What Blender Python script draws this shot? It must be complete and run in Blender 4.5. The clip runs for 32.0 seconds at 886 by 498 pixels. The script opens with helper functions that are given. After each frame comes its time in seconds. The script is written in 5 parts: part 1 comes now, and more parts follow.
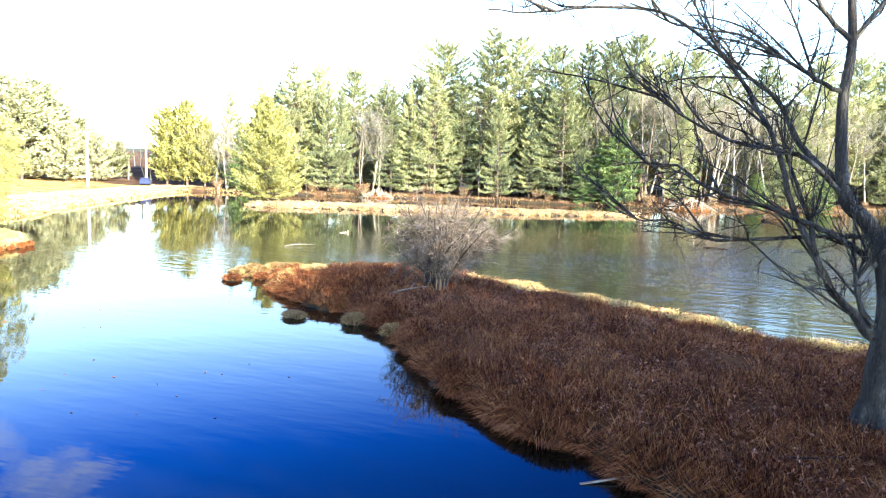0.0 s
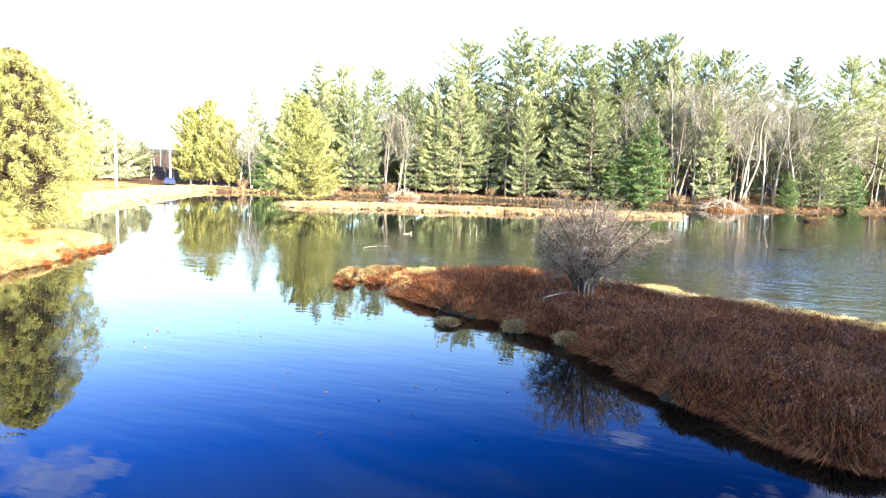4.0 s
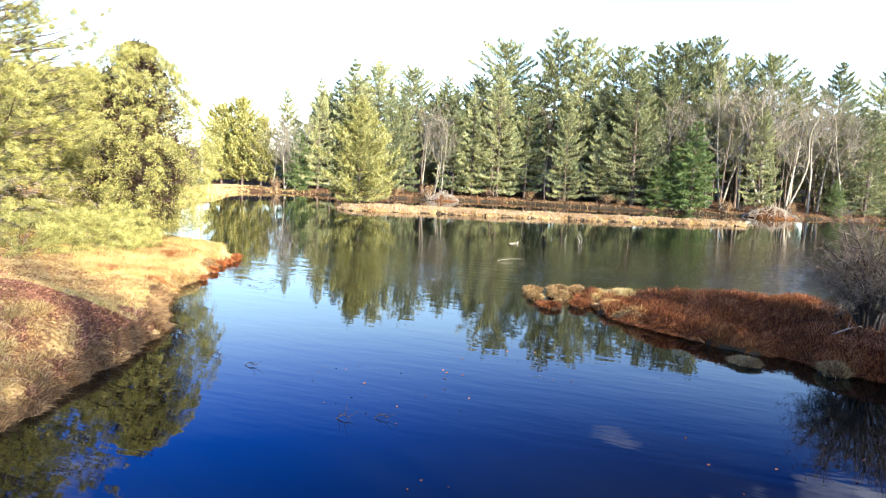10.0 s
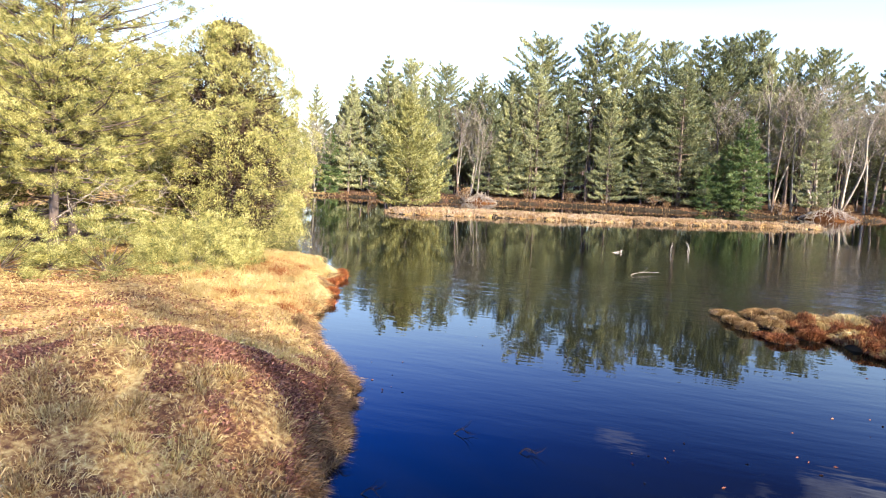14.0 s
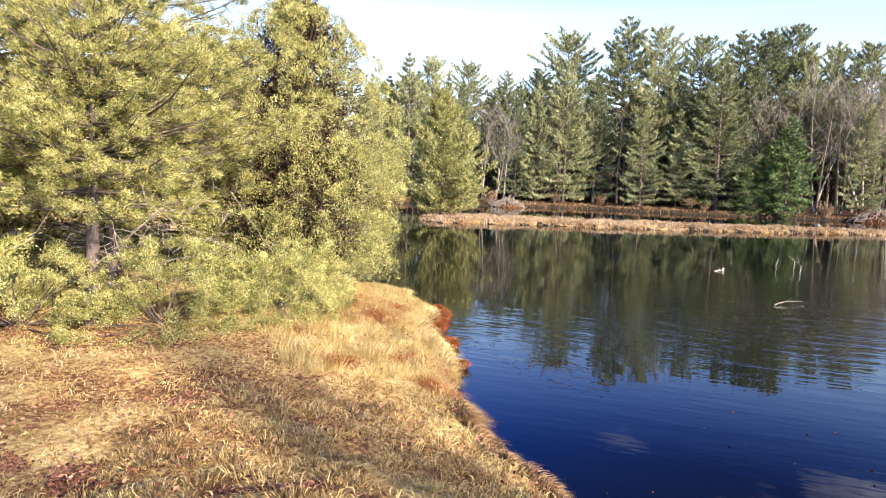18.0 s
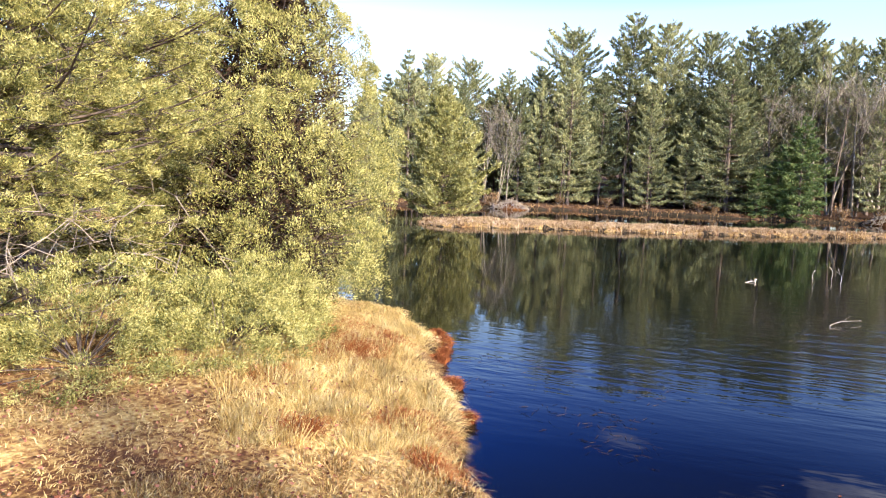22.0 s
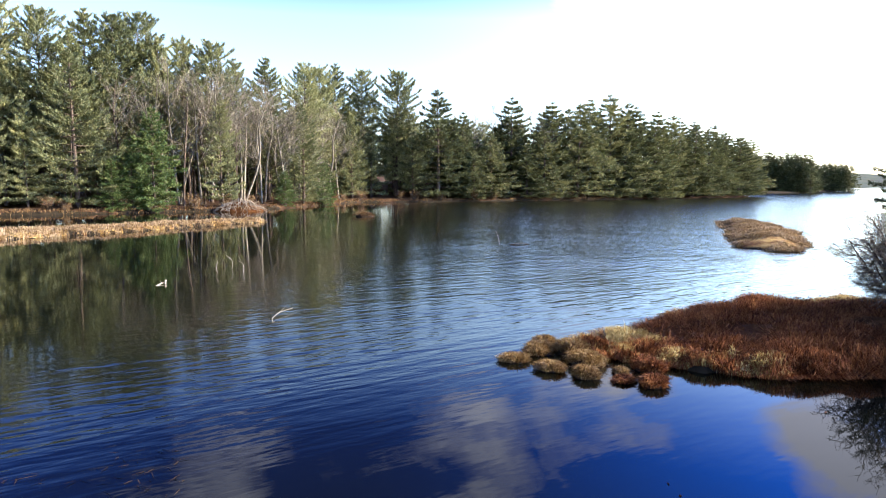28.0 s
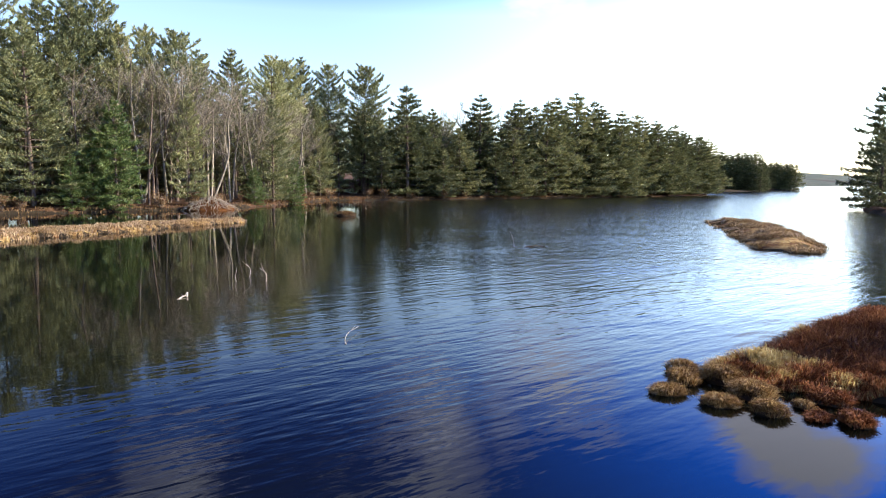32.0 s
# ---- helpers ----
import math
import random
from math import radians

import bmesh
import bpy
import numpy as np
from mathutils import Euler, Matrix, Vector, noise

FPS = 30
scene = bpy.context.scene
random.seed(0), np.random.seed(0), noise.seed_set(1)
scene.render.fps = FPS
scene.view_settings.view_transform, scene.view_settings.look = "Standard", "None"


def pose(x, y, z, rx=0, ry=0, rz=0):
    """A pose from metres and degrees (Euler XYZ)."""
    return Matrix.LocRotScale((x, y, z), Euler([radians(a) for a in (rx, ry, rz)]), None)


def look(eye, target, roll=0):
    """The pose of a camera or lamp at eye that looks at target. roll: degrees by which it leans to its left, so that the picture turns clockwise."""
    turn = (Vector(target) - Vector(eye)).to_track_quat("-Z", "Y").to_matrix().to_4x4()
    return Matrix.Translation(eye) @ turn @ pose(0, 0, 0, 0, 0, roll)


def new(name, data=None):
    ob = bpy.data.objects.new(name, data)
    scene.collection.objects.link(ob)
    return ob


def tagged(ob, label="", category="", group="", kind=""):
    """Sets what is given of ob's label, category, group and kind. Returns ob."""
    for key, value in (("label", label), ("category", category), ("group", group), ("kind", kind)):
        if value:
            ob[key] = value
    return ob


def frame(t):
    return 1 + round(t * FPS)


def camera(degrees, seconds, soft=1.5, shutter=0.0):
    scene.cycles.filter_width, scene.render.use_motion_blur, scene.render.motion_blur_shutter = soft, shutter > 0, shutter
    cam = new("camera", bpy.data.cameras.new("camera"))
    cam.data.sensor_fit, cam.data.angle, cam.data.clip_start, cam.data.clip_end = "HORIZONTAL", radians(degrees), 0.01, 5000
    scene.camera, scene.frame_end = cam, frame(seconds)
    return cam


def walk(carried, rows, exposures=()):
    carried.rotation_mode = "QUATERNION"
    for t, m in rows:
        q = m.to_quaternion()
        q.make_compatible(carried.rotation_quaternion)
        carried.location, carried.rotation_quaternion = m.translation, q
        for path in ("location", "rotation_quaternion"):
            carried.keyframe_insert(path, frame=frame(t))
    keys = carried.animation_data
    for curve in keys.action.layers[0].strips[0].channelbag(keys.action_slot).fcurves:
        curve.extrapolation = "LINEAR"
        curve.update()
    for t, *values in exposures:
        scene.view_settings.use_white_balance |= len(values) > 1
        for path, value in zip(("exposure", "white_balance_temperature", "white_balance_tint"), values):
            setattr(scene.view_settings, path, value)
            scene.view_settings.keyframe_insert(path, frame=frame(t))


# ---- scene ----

cam = camera(68.2, 32.0, soft=1.1)
PATH = [
    (0, (8.360, -0.166, 3.750), (7.578, 1.754, 3.514), 1.8),
    (1, (7.671, -0.080, 3.623), (6.885, 1.837, 3.393), 1.7),
    (2, (6.619, -0.202, 3.636), (5.831, 1.715, 3.401), 1.8),
    (3, (5.363, -0.566, 3.583), (4.578, 1.352, 3.352), 1.7),
    (4, (4.466, -0.933, 3.651), (3.683, 0.985, 3.414), 1.8),
    (6.5, (2.458, 0.027, 3.731), (1.672, 1.945, 3.498), 2.0),
    (7, (1.884, -0.164, 3.750), (1.100, 1.753, 3.516), 2.1),
    (8, (0.488, -0.498, 3.802), (-0.288, 1.423, 3.567), 2.3),
    (9, (-1.015, -0.919, 3.792), (-1.783, 1.005, 3.557), 2.3),
    (10, (-2.420, -1.534, 3.772), (-3.182, 0.393, 3.535), 2.6),
    (11, (-3.412, -1.873, 3.648), (-4.185, 0.048, 3.416), 2.3),
    (12, (-4.639, -1.780, 3.695), (-5.420, 0.139, 3.460), 2.4),
    (13, (-6.279, -0.913, 3.650), (-7.059, 1.006, 3.416), 2.4),
    (14, (-8.224, 0.296, 3.578), (-8.996, 2.218, 3.344), 2.4),
    (14.5, (-9.181, 1.041, 3.531), (-9.950, 2.965, 3.297), 2.4),
    (16.5, (-12.252, 2.545, 3.762), (-13.028, 4.465, 3.525), 2.4),
    (17, (-12.542, 2.738, 3.777), (-13.317, 4.659, 3.543), 2.2),
    (18, (-13.004, 3.132, 3.814), (-13.777, 5.054, 3.581), 2.0),
    (19, (-13.142, 3.824, 3.807), (-13.912, 5.748, 3.575), 2.1),
    (20, (-13.145, 4.185, 3.834), (-13.920, 6.107, 3.602), 1.9),
    (21, (-13.511, 4.948, 3.748), (-14.286, 6.870, 3.521), 1.8),
    (22, (-14.124, 5.895, 3.756), (-14.899, 7.818, 3.528), 2.0),
    (23, (-14.758, 6.955, 3.766), (-15.492, 8.893, 3.538), 2.0),
    (23.5, (-15.113, 7.512, 3.768), (-15.739, 9.488, 3.542), 2.0),
    (24, (-15.483, 8.084, 3.740), (-15.917, 10.112, 3.520), 1.8),
    (24.5, (-15.682, 8.363, 3.713), (-15.934, 10.422, 3.495), 1.7),
    (25, (-15.635, 8.443, 3.694), (-15.702, 10.516, 3.480), 1.3),
    (25.5, (-15.572, 8.507, 3.666), (-15.423, 10.577, 3.455), 1.0),
    (26, (-15.461, 8.359, 3.729), (-15.119, 10.405, 3.518), 0.4),
    (26.5, (-15.440, 8.447, 3.715), (-14.852, 10.437, 3.505), 0.2),
    (28.5, (-16.239, 9.644, 3.735), (-15.086, 11.368, 3.522), 0.4),
    (29.5, (-16.808, 10.440, 3.815), (-15.626, 12.144, 3.599), 0.5),
    (30.5, (-17.328, 11.286, 3.828), (-16.137, 12.984, 3.608), 0.6),
    (31, (-17.495, 11.792, 3.801), (-16.302, 13.488, 3.582), 0.6),
    (32, (-17.686, 12.986, 3.802), (-16.473, 14.668, 3.584), 0.5),
]
walk(cam, [(t, look(eye, target, roll)) for t, eye, target, roll in PATH], [(0, 3.02, 6500, 4), (4, 2.94, 6500, 5), (9, 2.4, 6500, 8), (14, 2.0, 6600, 18), (19, 1.76, 6500, 20), (23, 1.74, 6500, 19), (25, 2.45, 6400, 11), (26.5, 2.5, 6300, 11), (28.5, 1.62, 6600, 16), (32, 1.45, 6600, 16)])

# ---- light ----
SUN_EL, SUN_DIR = radians(22), Vector((0.89, -0.45, 0)).normalized()
world = bpy.data.worlds.new("sky")
scene.world = world
world.use_nodes = True
wn, wl = world.node_tree.nodes, world.node_tree.links
wn.clear()
w_out = wn.new("ShaderNodeOutputWorld")
w_bg = wn.new("ShaderNodeBackground")
w_sky = wn.new("ShaderNodeTexSky")
w_sky.sky_type, w_sky.sun_disc = "NISHITA", False
w_sky.sun_elevation, w_sky.sun_rotation = SUN_EL, math.atan2(SUN_DIR.x, SUN_DIR.y)
w_sky.air_density, w_sky.dust_density, w_sky.ozone_density = 1.0, 0.7, 1.2
w_tc, w_map, w_noise, w_ramp, w_mix = (wn.new("ShaderNodeTexCoord"), wn.new("ShaderNodeMapping"), wn.new("ShaderNodeTexNoise"),
                                       wn.new("ShaderNodeValToRGB"), wn.new("ShaderNodeMix"))
w_map.inputs["Scale"].default_value = (1.6, 1.6, 4.0)
w_noise.inputs["Scale"].default_value, w_noise.inputs["Detail"].default_value, w_noise.inputs["Roughness"].default_value = 2.6, 6.0, 0.55
w_ramp.color_ramp.elements[0].position, w_ramp.color_ramp.elements[1].position = 0.3, 1.0
w_mix.data_type, w_mix.clamp_factor = "RGBA", True
w_mix.inputs["B"].default_value = (5.4, 5.9, 7.2, 1)
wl.new(w_tc.outputs["Generated"], w_map.inputs["Vector"])
wl.new(w_map.outputs["Vector"], w_noise.inputs["Vector"])
# a few soft cumulus clouds: direction, cosine of the half-width, thickness
w_cover = None
for way, edge, thick in (((0.2, 0.905, 0.375), 0.991, 0.7), ((0.3, 0.885, 0.355), 0.994, 0.55), ((0.08, 0.91, 0.4), 0.996, 0.5), ((0.52, 0.765, 0.385), 0.988, 0.9), ((0.66, 0.68, 0.32), 0.988, 1.0), ((0.47, 0.77, 0.43), 0.99, 0.7),
                         ((0.866, 0.4, 0.305), 0.991, 0.9), ((-0.077, 0.92, 0.388), 0.9965, 0.45), ((-0.34, 0.885, 0.318), 0.997, 0.4), ((-0.735, 0.56, 0.40), 0.982, 0.6), ((-0.3, 0.3, 0.9), 0.93, 1.0), ((0.5, -0.5, 0.7), 0.95, 0.9)):
    w_dot, w_soft, w_nrm = wn.new("ShaderNodeVectorMath"), wn.new("ShaderNodeMapRange"), Vector(way).normalized()
    w_dot.operation, w_dot.inputs[1].default_value = "DOT_PRODUCT", w_nrm
    w_soft.interpolation_type = "SMOOTHSTEP"
    w_soft.inputs["From Min"].default_value, w_soft.inputs["From Max"].default_value, w_soft.inputs["To Max"].default_value = edge, 1.0, thick
    wl.new(w_tc.outputs["Generated"], w_dot.inputs[0])
    wl.new(w_dot.outputs["Value"], w_soft.inputs["Value"])
    if w_cover is None:
        w_cover = w_soft.outputs["Result"]
    else:
        w_max = wn.new("ShaderNodeMath")
        w_max.operation = "MAXIMUM"
        wl.new(w_cover, w_max.inputs[0])
        wl.new(w_soft.outputs["Result"], w_max.inputs[1])
        w_cover = w_max.outputs[0]
w_cut, w_sum = wn.new("ShaderNodeMath"), wn.new("ShaderNodeMath")
w_cut.operation, w_cut.inputs[1].default_value, w_cut.inputs[2].default_value = "MULTIPLY_ADD", 3.4, -1.95
w_sum.operation = "ADD"
wl.new(w_noise.outputs["Fac"], w_cut.inputs[0])
wl.new(w_cut.outputs[0], w_sum.inputs[0])
wl.new(w_cover, w_sum.inputs[1])
wl.new(w_sum.outputs[0], w_ramp.inputs["Fac"])
wl.new(w_ramp.outputs["Color"], w_mix.inputs["Factor"])
# the clear air overhead is a deeper blue than the pale sky near the horizon
w_sep, w_rng, w_tint, w_mul = wn.new("ShaderNodeSeparateXYZ"), wn.new("ShaderNodeMapRange"), wn.new("ShaderNodeMix"), wn.new("ShaderNodeMix")
w_rng.inputs["From Min"].default_value, w_rng.inputs["From Max"].default_value = 0.235, 0.385
w_tint.data_type, w_mul.data_type, w_mul.blend_type = "RGBA", "RGBA", "MULTIPLY"
w_tint.inputs["A"].default_value, w_tint.inputs["B"].default_value = (1.3, 1.42, 1.6, 1), (0.02, 0.56, 2.25, 1)
w_mul.inputs["Factor"].default_value = 1.0
wl.new(w_tc.outputs["Generated"], w_sep.inputs[0])
wl.new(w_sep.outputs["Z"], w_rng.inputs["Value"])
wl.new(w_rng.outputs["Result"], w_tint.inputs["Factor"])
wl.new(w_sky.outputs["Color"], w_mul.inputs["A"])
# the unseen zenith is made dim and warm so that skylit shade stays neutral
w_high, w_zenith = wn.new("ShaderNodeMapRange"), wn.new("ShaderNodeMix")
w_high.interpolation_type = "SMOOTHSTEP"
w_high.inputs["From Min"].default_value, w_high.inputs["From Max"].default_value = 0.46, 0.62
w_zenith.data_type = "RGBA"
w_zenith.inputs["B"].default_value = (0.42, 0.26, 0.16, 1)
wl.new(w_sep.outputs["Z"], w_high.inputs["Value"])
wl.new(w_high.outputs["Result"], w_zenith.inputs["Factor"])
wl.new(w_tint.outputs["Result"], w_zenith.inputs["A"])
wl.new(w_zenith.outputs["Result"], w_mul.inputs["B"])
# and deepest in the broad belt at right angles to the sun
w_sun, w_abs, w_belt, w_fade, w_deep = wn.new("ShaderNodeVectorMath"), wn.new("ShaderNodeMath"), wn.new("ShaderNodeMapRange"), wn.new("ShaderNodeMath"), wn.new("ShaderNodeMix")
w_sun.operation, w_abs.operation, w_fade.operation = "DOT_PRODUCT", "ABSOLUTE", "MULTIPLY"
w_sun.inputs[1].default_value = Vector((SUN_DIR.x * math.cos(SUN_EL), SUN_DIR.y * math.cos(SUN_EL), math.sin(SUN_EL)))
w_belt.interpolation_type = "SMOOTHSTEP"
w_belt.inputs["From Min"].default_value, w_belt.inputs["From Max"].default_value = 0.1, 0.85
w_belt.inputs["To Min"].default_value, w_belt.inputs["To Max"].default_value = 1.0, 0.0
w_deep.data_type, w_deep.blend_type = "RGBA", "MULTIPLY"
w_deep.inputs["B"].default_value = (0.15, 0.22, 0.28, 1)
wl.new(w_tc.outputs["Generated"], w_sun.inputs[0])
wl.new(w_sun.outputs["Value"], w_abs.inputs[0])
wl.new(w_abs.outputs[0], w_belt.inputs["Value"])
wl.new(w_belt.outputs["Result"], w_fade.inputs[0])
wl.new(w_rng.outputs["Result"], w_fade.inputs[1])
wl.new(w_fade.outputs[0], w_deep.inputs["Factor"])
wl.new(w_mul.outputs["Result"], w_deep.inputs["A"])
# a wide bright haze towards the sun
w_haze, w_glow = wn.new("ShaderNodeMapRange"), wn.new("ShaderNodeMix")
w_haze.interpolation_type = "SMOOTHSTEP"
w_haze.inputs["From Min"].default_value, w_haze.inputs["From Max"].default_value = 0.05, 0.75
w_haze.inputs["To Min"].default_value, w_haze.inputs["To Max"].default_value = 1.0, 1.9
w_glow.data_type, w_glow.blend_type, w_glow.clamp_result = "RGBA", "MULTIPLY", False
w_glow.inputs["Factor"].default_value = 1.0
wl.new(w_sun.outputs["Value"], w_haze.inputs["Value"])
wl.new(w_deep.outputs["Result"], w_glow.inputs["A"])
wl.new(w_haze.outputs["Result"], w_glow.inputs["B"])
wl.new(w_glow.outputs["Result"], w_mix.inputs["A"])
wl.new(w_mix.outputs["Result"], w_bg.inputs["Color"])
w_bg.inputs["Strength"].default_value = 0.085
wl.new(w_bg.outputs["Background"], w_out.inputs["Surface"])
sun_lamp = bpy.data.lights.new("sun", "SUN")
sun_lamp.energy, sun_lamp.angle, sun_lamp.color = 5.0, radians(0.6), (1.0, 0.90, 0.74)
sun = new("sun", sun_lamp)
sun.matrix_world = look((0, 0, 60), Vector((0, 0, 60)) - SUN_DIR - Vector((0, 0, math.tan(SUN_EL))))

# ---- materials ----
rng = np.random.default_rng(7)


def ramp_mat(name, stops, scale=4.0, detail=6.0, rough=0.8, bump=0.3, bump_scale=None, island=0.0, per_object=0.0, translucent=0.0, metal=0.0, stretch=(1, 1, 1), fine=0.0):
    """Noise through a colour ramp; island and per_object shift the value piece by piece."""
    m = bpy.data.materials.new(name)
    m.use_nodes = True
    n, l = m.node_tree.nodes, m.node_tree.links
    b = n["Principled BSDF"]
    tc, mp, nz, rp = n.new("ShaderNodeTexCoord"), n.new("ShaderNodeMapping"), n.new("ShaderNodeTexNoise"), n.new("ShaderNodeValToRGB")
    mp.inputs["Scale"].default_value = stretch
    nz.inputs["Scale"].default_value, nz.inputs["Detail"].default_value, nz.inputs["Roughness"].default_value = scale, detail, 0.6
    l.new(tc.outputs["Object"], mp.inputs["Vector"])
    l.new(mp.outputs["Vector"], nz.inputs["Vector"])
    value = nz.outputs["Fac"]

    def add(out, amount):
        nonlocal value
        sub, mul, ad = n.new("ShaderNodeMath"), n.new("ShaderNodeMath"), n.new("ShaderNodeMath")
        sub.operation, mul.operation, ad.operation = "SUBTRACT", "MULTIPLY", "ADD"
        sub.inputs[1].default_value, mul.inputs[1].default_value = 0.5, amount
        l.new(out, sub.inputs[0])
        l.new(sub.outputs[0], mul.inputs[0])
        l.new(mul.outputs[0], ad.inputs[0])
        l.new(value, ad.inputs[1])
        value = ad.outputs[0]

    if island:
        add(n.new("ShaderNodeNewGeometry").outputs["Random Per Island"], island)
    if per_object:
        add(n.new("ShaderNodeObjectInfo").outputs["Random"], per_object)
    if fine:
        nf = n.new("ShaderNodeTexNoise")
        nf.inputs["Scale"].default_value, nf.inputs["Detail"].default_value = scale * 14, 4
        l.new(mp.outputs["Vector"], nf.inputs["Vector"])
        add(nf.outputs["Fac"], fine)
    e = rp.color_ramp.elements
    while len(e) < len(stops):
        e.new(0.5)
    for k, (p, c) in enumerate(stops):
        e[k].position, e[k].color = p, (*c, 1)
    l.new(value, rp.inputs["Fac"])
    l.new(rp.outputs["Color"], b.inputs["Base Color"])
    b.inputs["Roughness"].default_value, b.inputs["Metallic"].default_value = rough, metal
    b.inputs["Specular IOR Level"].default_value = 0.08
    if bump:
        nb, bp = n.new("ShaderNodeTexNoise"), n.new("ShaderNodeBump")
        nb.inputs["Scale"].default_value, nb.inputs["Detail"].default_value = bump_scale or scale * 5, 5
        bp.inputs["Strength"].default_value, bp.inputs["Distance"].default_value = bump, 0.05
        l.new(mp.outputs["Vector"], nb.inputs["Vector"])
        l.new(nb.outputs["Fac"], bp.inputs["Height"])
        l.new(bp.outputs["Normal"], b.inputs["Normal"])
    if translucent:
        tr, mx = n.new("ShaderNodeBsdfTranslucent"), n.new("ShaderNodeMixShader")
        mx.inputs["Fac"].default_value = translucent
        l.new(rp.outputs["Color"], tr.inputs["Color"])
        l.new(b.outputs["BSDF"], mx.inputs[1])
        l.new(tr.outputs["BSDF"], mx.inputs[2])
        l.new(mx.outputs["Shader"], n["Material Output"].inputs["Surface"])
    return m


M_BED = ramp_mat("lake_bed", [(0.3, (0.018, 0.014, 0.009)), (0.7, (0.05, 0.04, 0.025))], 2)
M_FIELD = ramp_mat("dry_grass_ground", [(0.3, (0.1, 0.046, 0.022)), (0.42, (0.19, 0.1, 0.04)), (0.56, (0.37, 0.25, 0.092)), (0.76, (0.57, 0.45, 0.185))], 0.9, fine=0.9, rough=0.95, bump=0.6, bump_scale=25)
M_LITTER = ramp_mat("leaf_litter_ground", [(0.3, (0.045, 0.017, 0.006)), (0.5, (0.1, 0.04, 0.012)), (0.75, (0.17, 0.08, 0.03))], 1.1, fine=0.7, rough=0.95, bump=0.8, bump_scale=30)
M_FOREST = ramp_mat("forest_floor", [(0.3, (0.04, 0.025, 0.015)), (0.6, (0.1, 0.055, 0.03)), (0.8, (0.16, 0.095, 0.05))], 0.5, fine=0.6, rough=0.95, bump=0.7, bump_scale=12)
M_HILL = ramp_mat("far_wooded_ground", [(0.3, (0.03, 0.05, 0.04)), (0.7, (0.08, 0.09, 0.06))], 0.03, fine=0.5, rough=1.0, bump=0)
M_PINE = ramp_mat("pine_needles", [(0.15, (0.085, 0.102, 0.05)), (0.5, (0.205, 0.222, 0.105)), (0.85, (0.42, 0.42, 0.2))], 0.35, 3, 0.65, 0, island=0.45, per_object=0.4, translucent=0.25)
# darker copy of the pine needles, with the trees' shaded side put into colour
M_SHADEPINE = ramp_mat("shaded_pine_needles", [(0.15, (0.06, 0.076, 0.038)), (0.5, (0.155, 0.17, 0.08)), (0.85, (0.32, 0.32, 0.155))], 0.35, 3, 0.65, 0, island=0.35, per_object=0.35, translucent=0.2)
M_HEMLOCK = ramp_mat("hemlock_needles", [(0.15, (0.042, 0.08, 0.028)), (0.5, (0.1, 0.15, 0.05)), (0.85, (0.2, 0.24, 0.09))], 0.5, 3, 0.6, 0, island=0.6, translucent=0.25)
M_GOLD = ramp_mat("golden_needles", [(0.15, (0.115, 0.12, 0.036)), (0.5, (0.26, 0.255, 0.085)), (0.85, (0.43, 0.41, 0.175))], 0.5, 3, 0.6, 0, island=0.6, translucent=0.3)
M_CEDAR = ramp_mat("cedar_sprays", [(0.28, (0.046, 0.06, 0.017)), (0.5, (0.25, 0.24, 0.07)), (0.72, (0.6, 0.55, 0.205))], 3.6, 4, 0.6, 0, island=0.3, translucent=0.25)
M_BARK = ramp_mat("pine_bark", [(0.3, (0.06, 0.045, 0.035)), (0.7, (0.17, 0.13, 0.1))], 6, stretch=(1, 1, 0.2), bump=0.8)
M_GREY = ramp_mat("grey_bark", [(0.3, (0.018, 0.015, 0.013)), (0.55, (0.05, 0.044, 0.036)), (0.8, (0.14, 0.128, 0.102))], 5, stretch=(1, 1, 0.25), bump=1.0, fine=0.4)
M_PALE = ramp_mat("pale_twigs", [(0.3, (0.15, 0.12, 0.088)), (0.7, (0.33, 0.28, 0.21))], 3, bump=0, island=0.3)
M_BUSH = ramp_mat("reddish_twigs", [(0.25, (0.05, 0.04, 0.032)), (0.6, (0.135, 0.108, 0.085)), (0.85, (0.33, 0.275, 0.21))], 3, bump=0, island=0.5)
M_DEAD = ramp_mat("weathered_wood", [(0.3, (0.28, 0.24, 0.19)), (0.7, (0.52, 0.47, 0.39))], 6, stretch=(1, 1, 0.3), bump=0.5)
M_STRAW = ramp_mat("straw_blades", [(0.1, (0.36, 0.22, 0.075)), (0.5, (0.62, 0.47, 0.18)), (0.9, (0.8, 0.68, 0.34))], 1.6, 3, 0.75, 0, island=0.4, translucent=0.25)
M_RUSSET = ramp_mat("russet_blades", [(0.1, (0.045, 0.013, 0.006)), (0.5, (0.205, 0.068, 0.027)), (0.9, (0.46, 0.21, 0.085))], 0.9, 3, 0.75, 0, island=0.95, translucent=0.15)
M_RUST = ramp_mat("rust_red_blades", [(0.1, (0.18, 0.05, 0.02)), (0.5, (0.34, 0.11, 0.035)), (0.9, (0.45, 0.2, 0.07))], 1.5, 3, 0.75, 0, island=0.7, translucent=0.2)
M_SOD = ramp_mat("short_grass_blades", [(0.1, (0.16, 0.08, 0.034)), (0.42, (0.37, 0.245, 0.1)), (0.75, (0.59, 0.465, 0.2)), (0.95, (0.47, 0.44, 0.14))], 0.6, 4, 0.8, 0, island=0.6, translucent=0.15)
M_LEAF = ramp_mat("fallen_leaves", [(0.1, (0.06, 0.02, 0.013)), (0.5, (0.18, 0.068, 0.04)), (0.9, (0.38, 0.18, 0.11))], 2, 3, 0.7, 0, island=0.9)
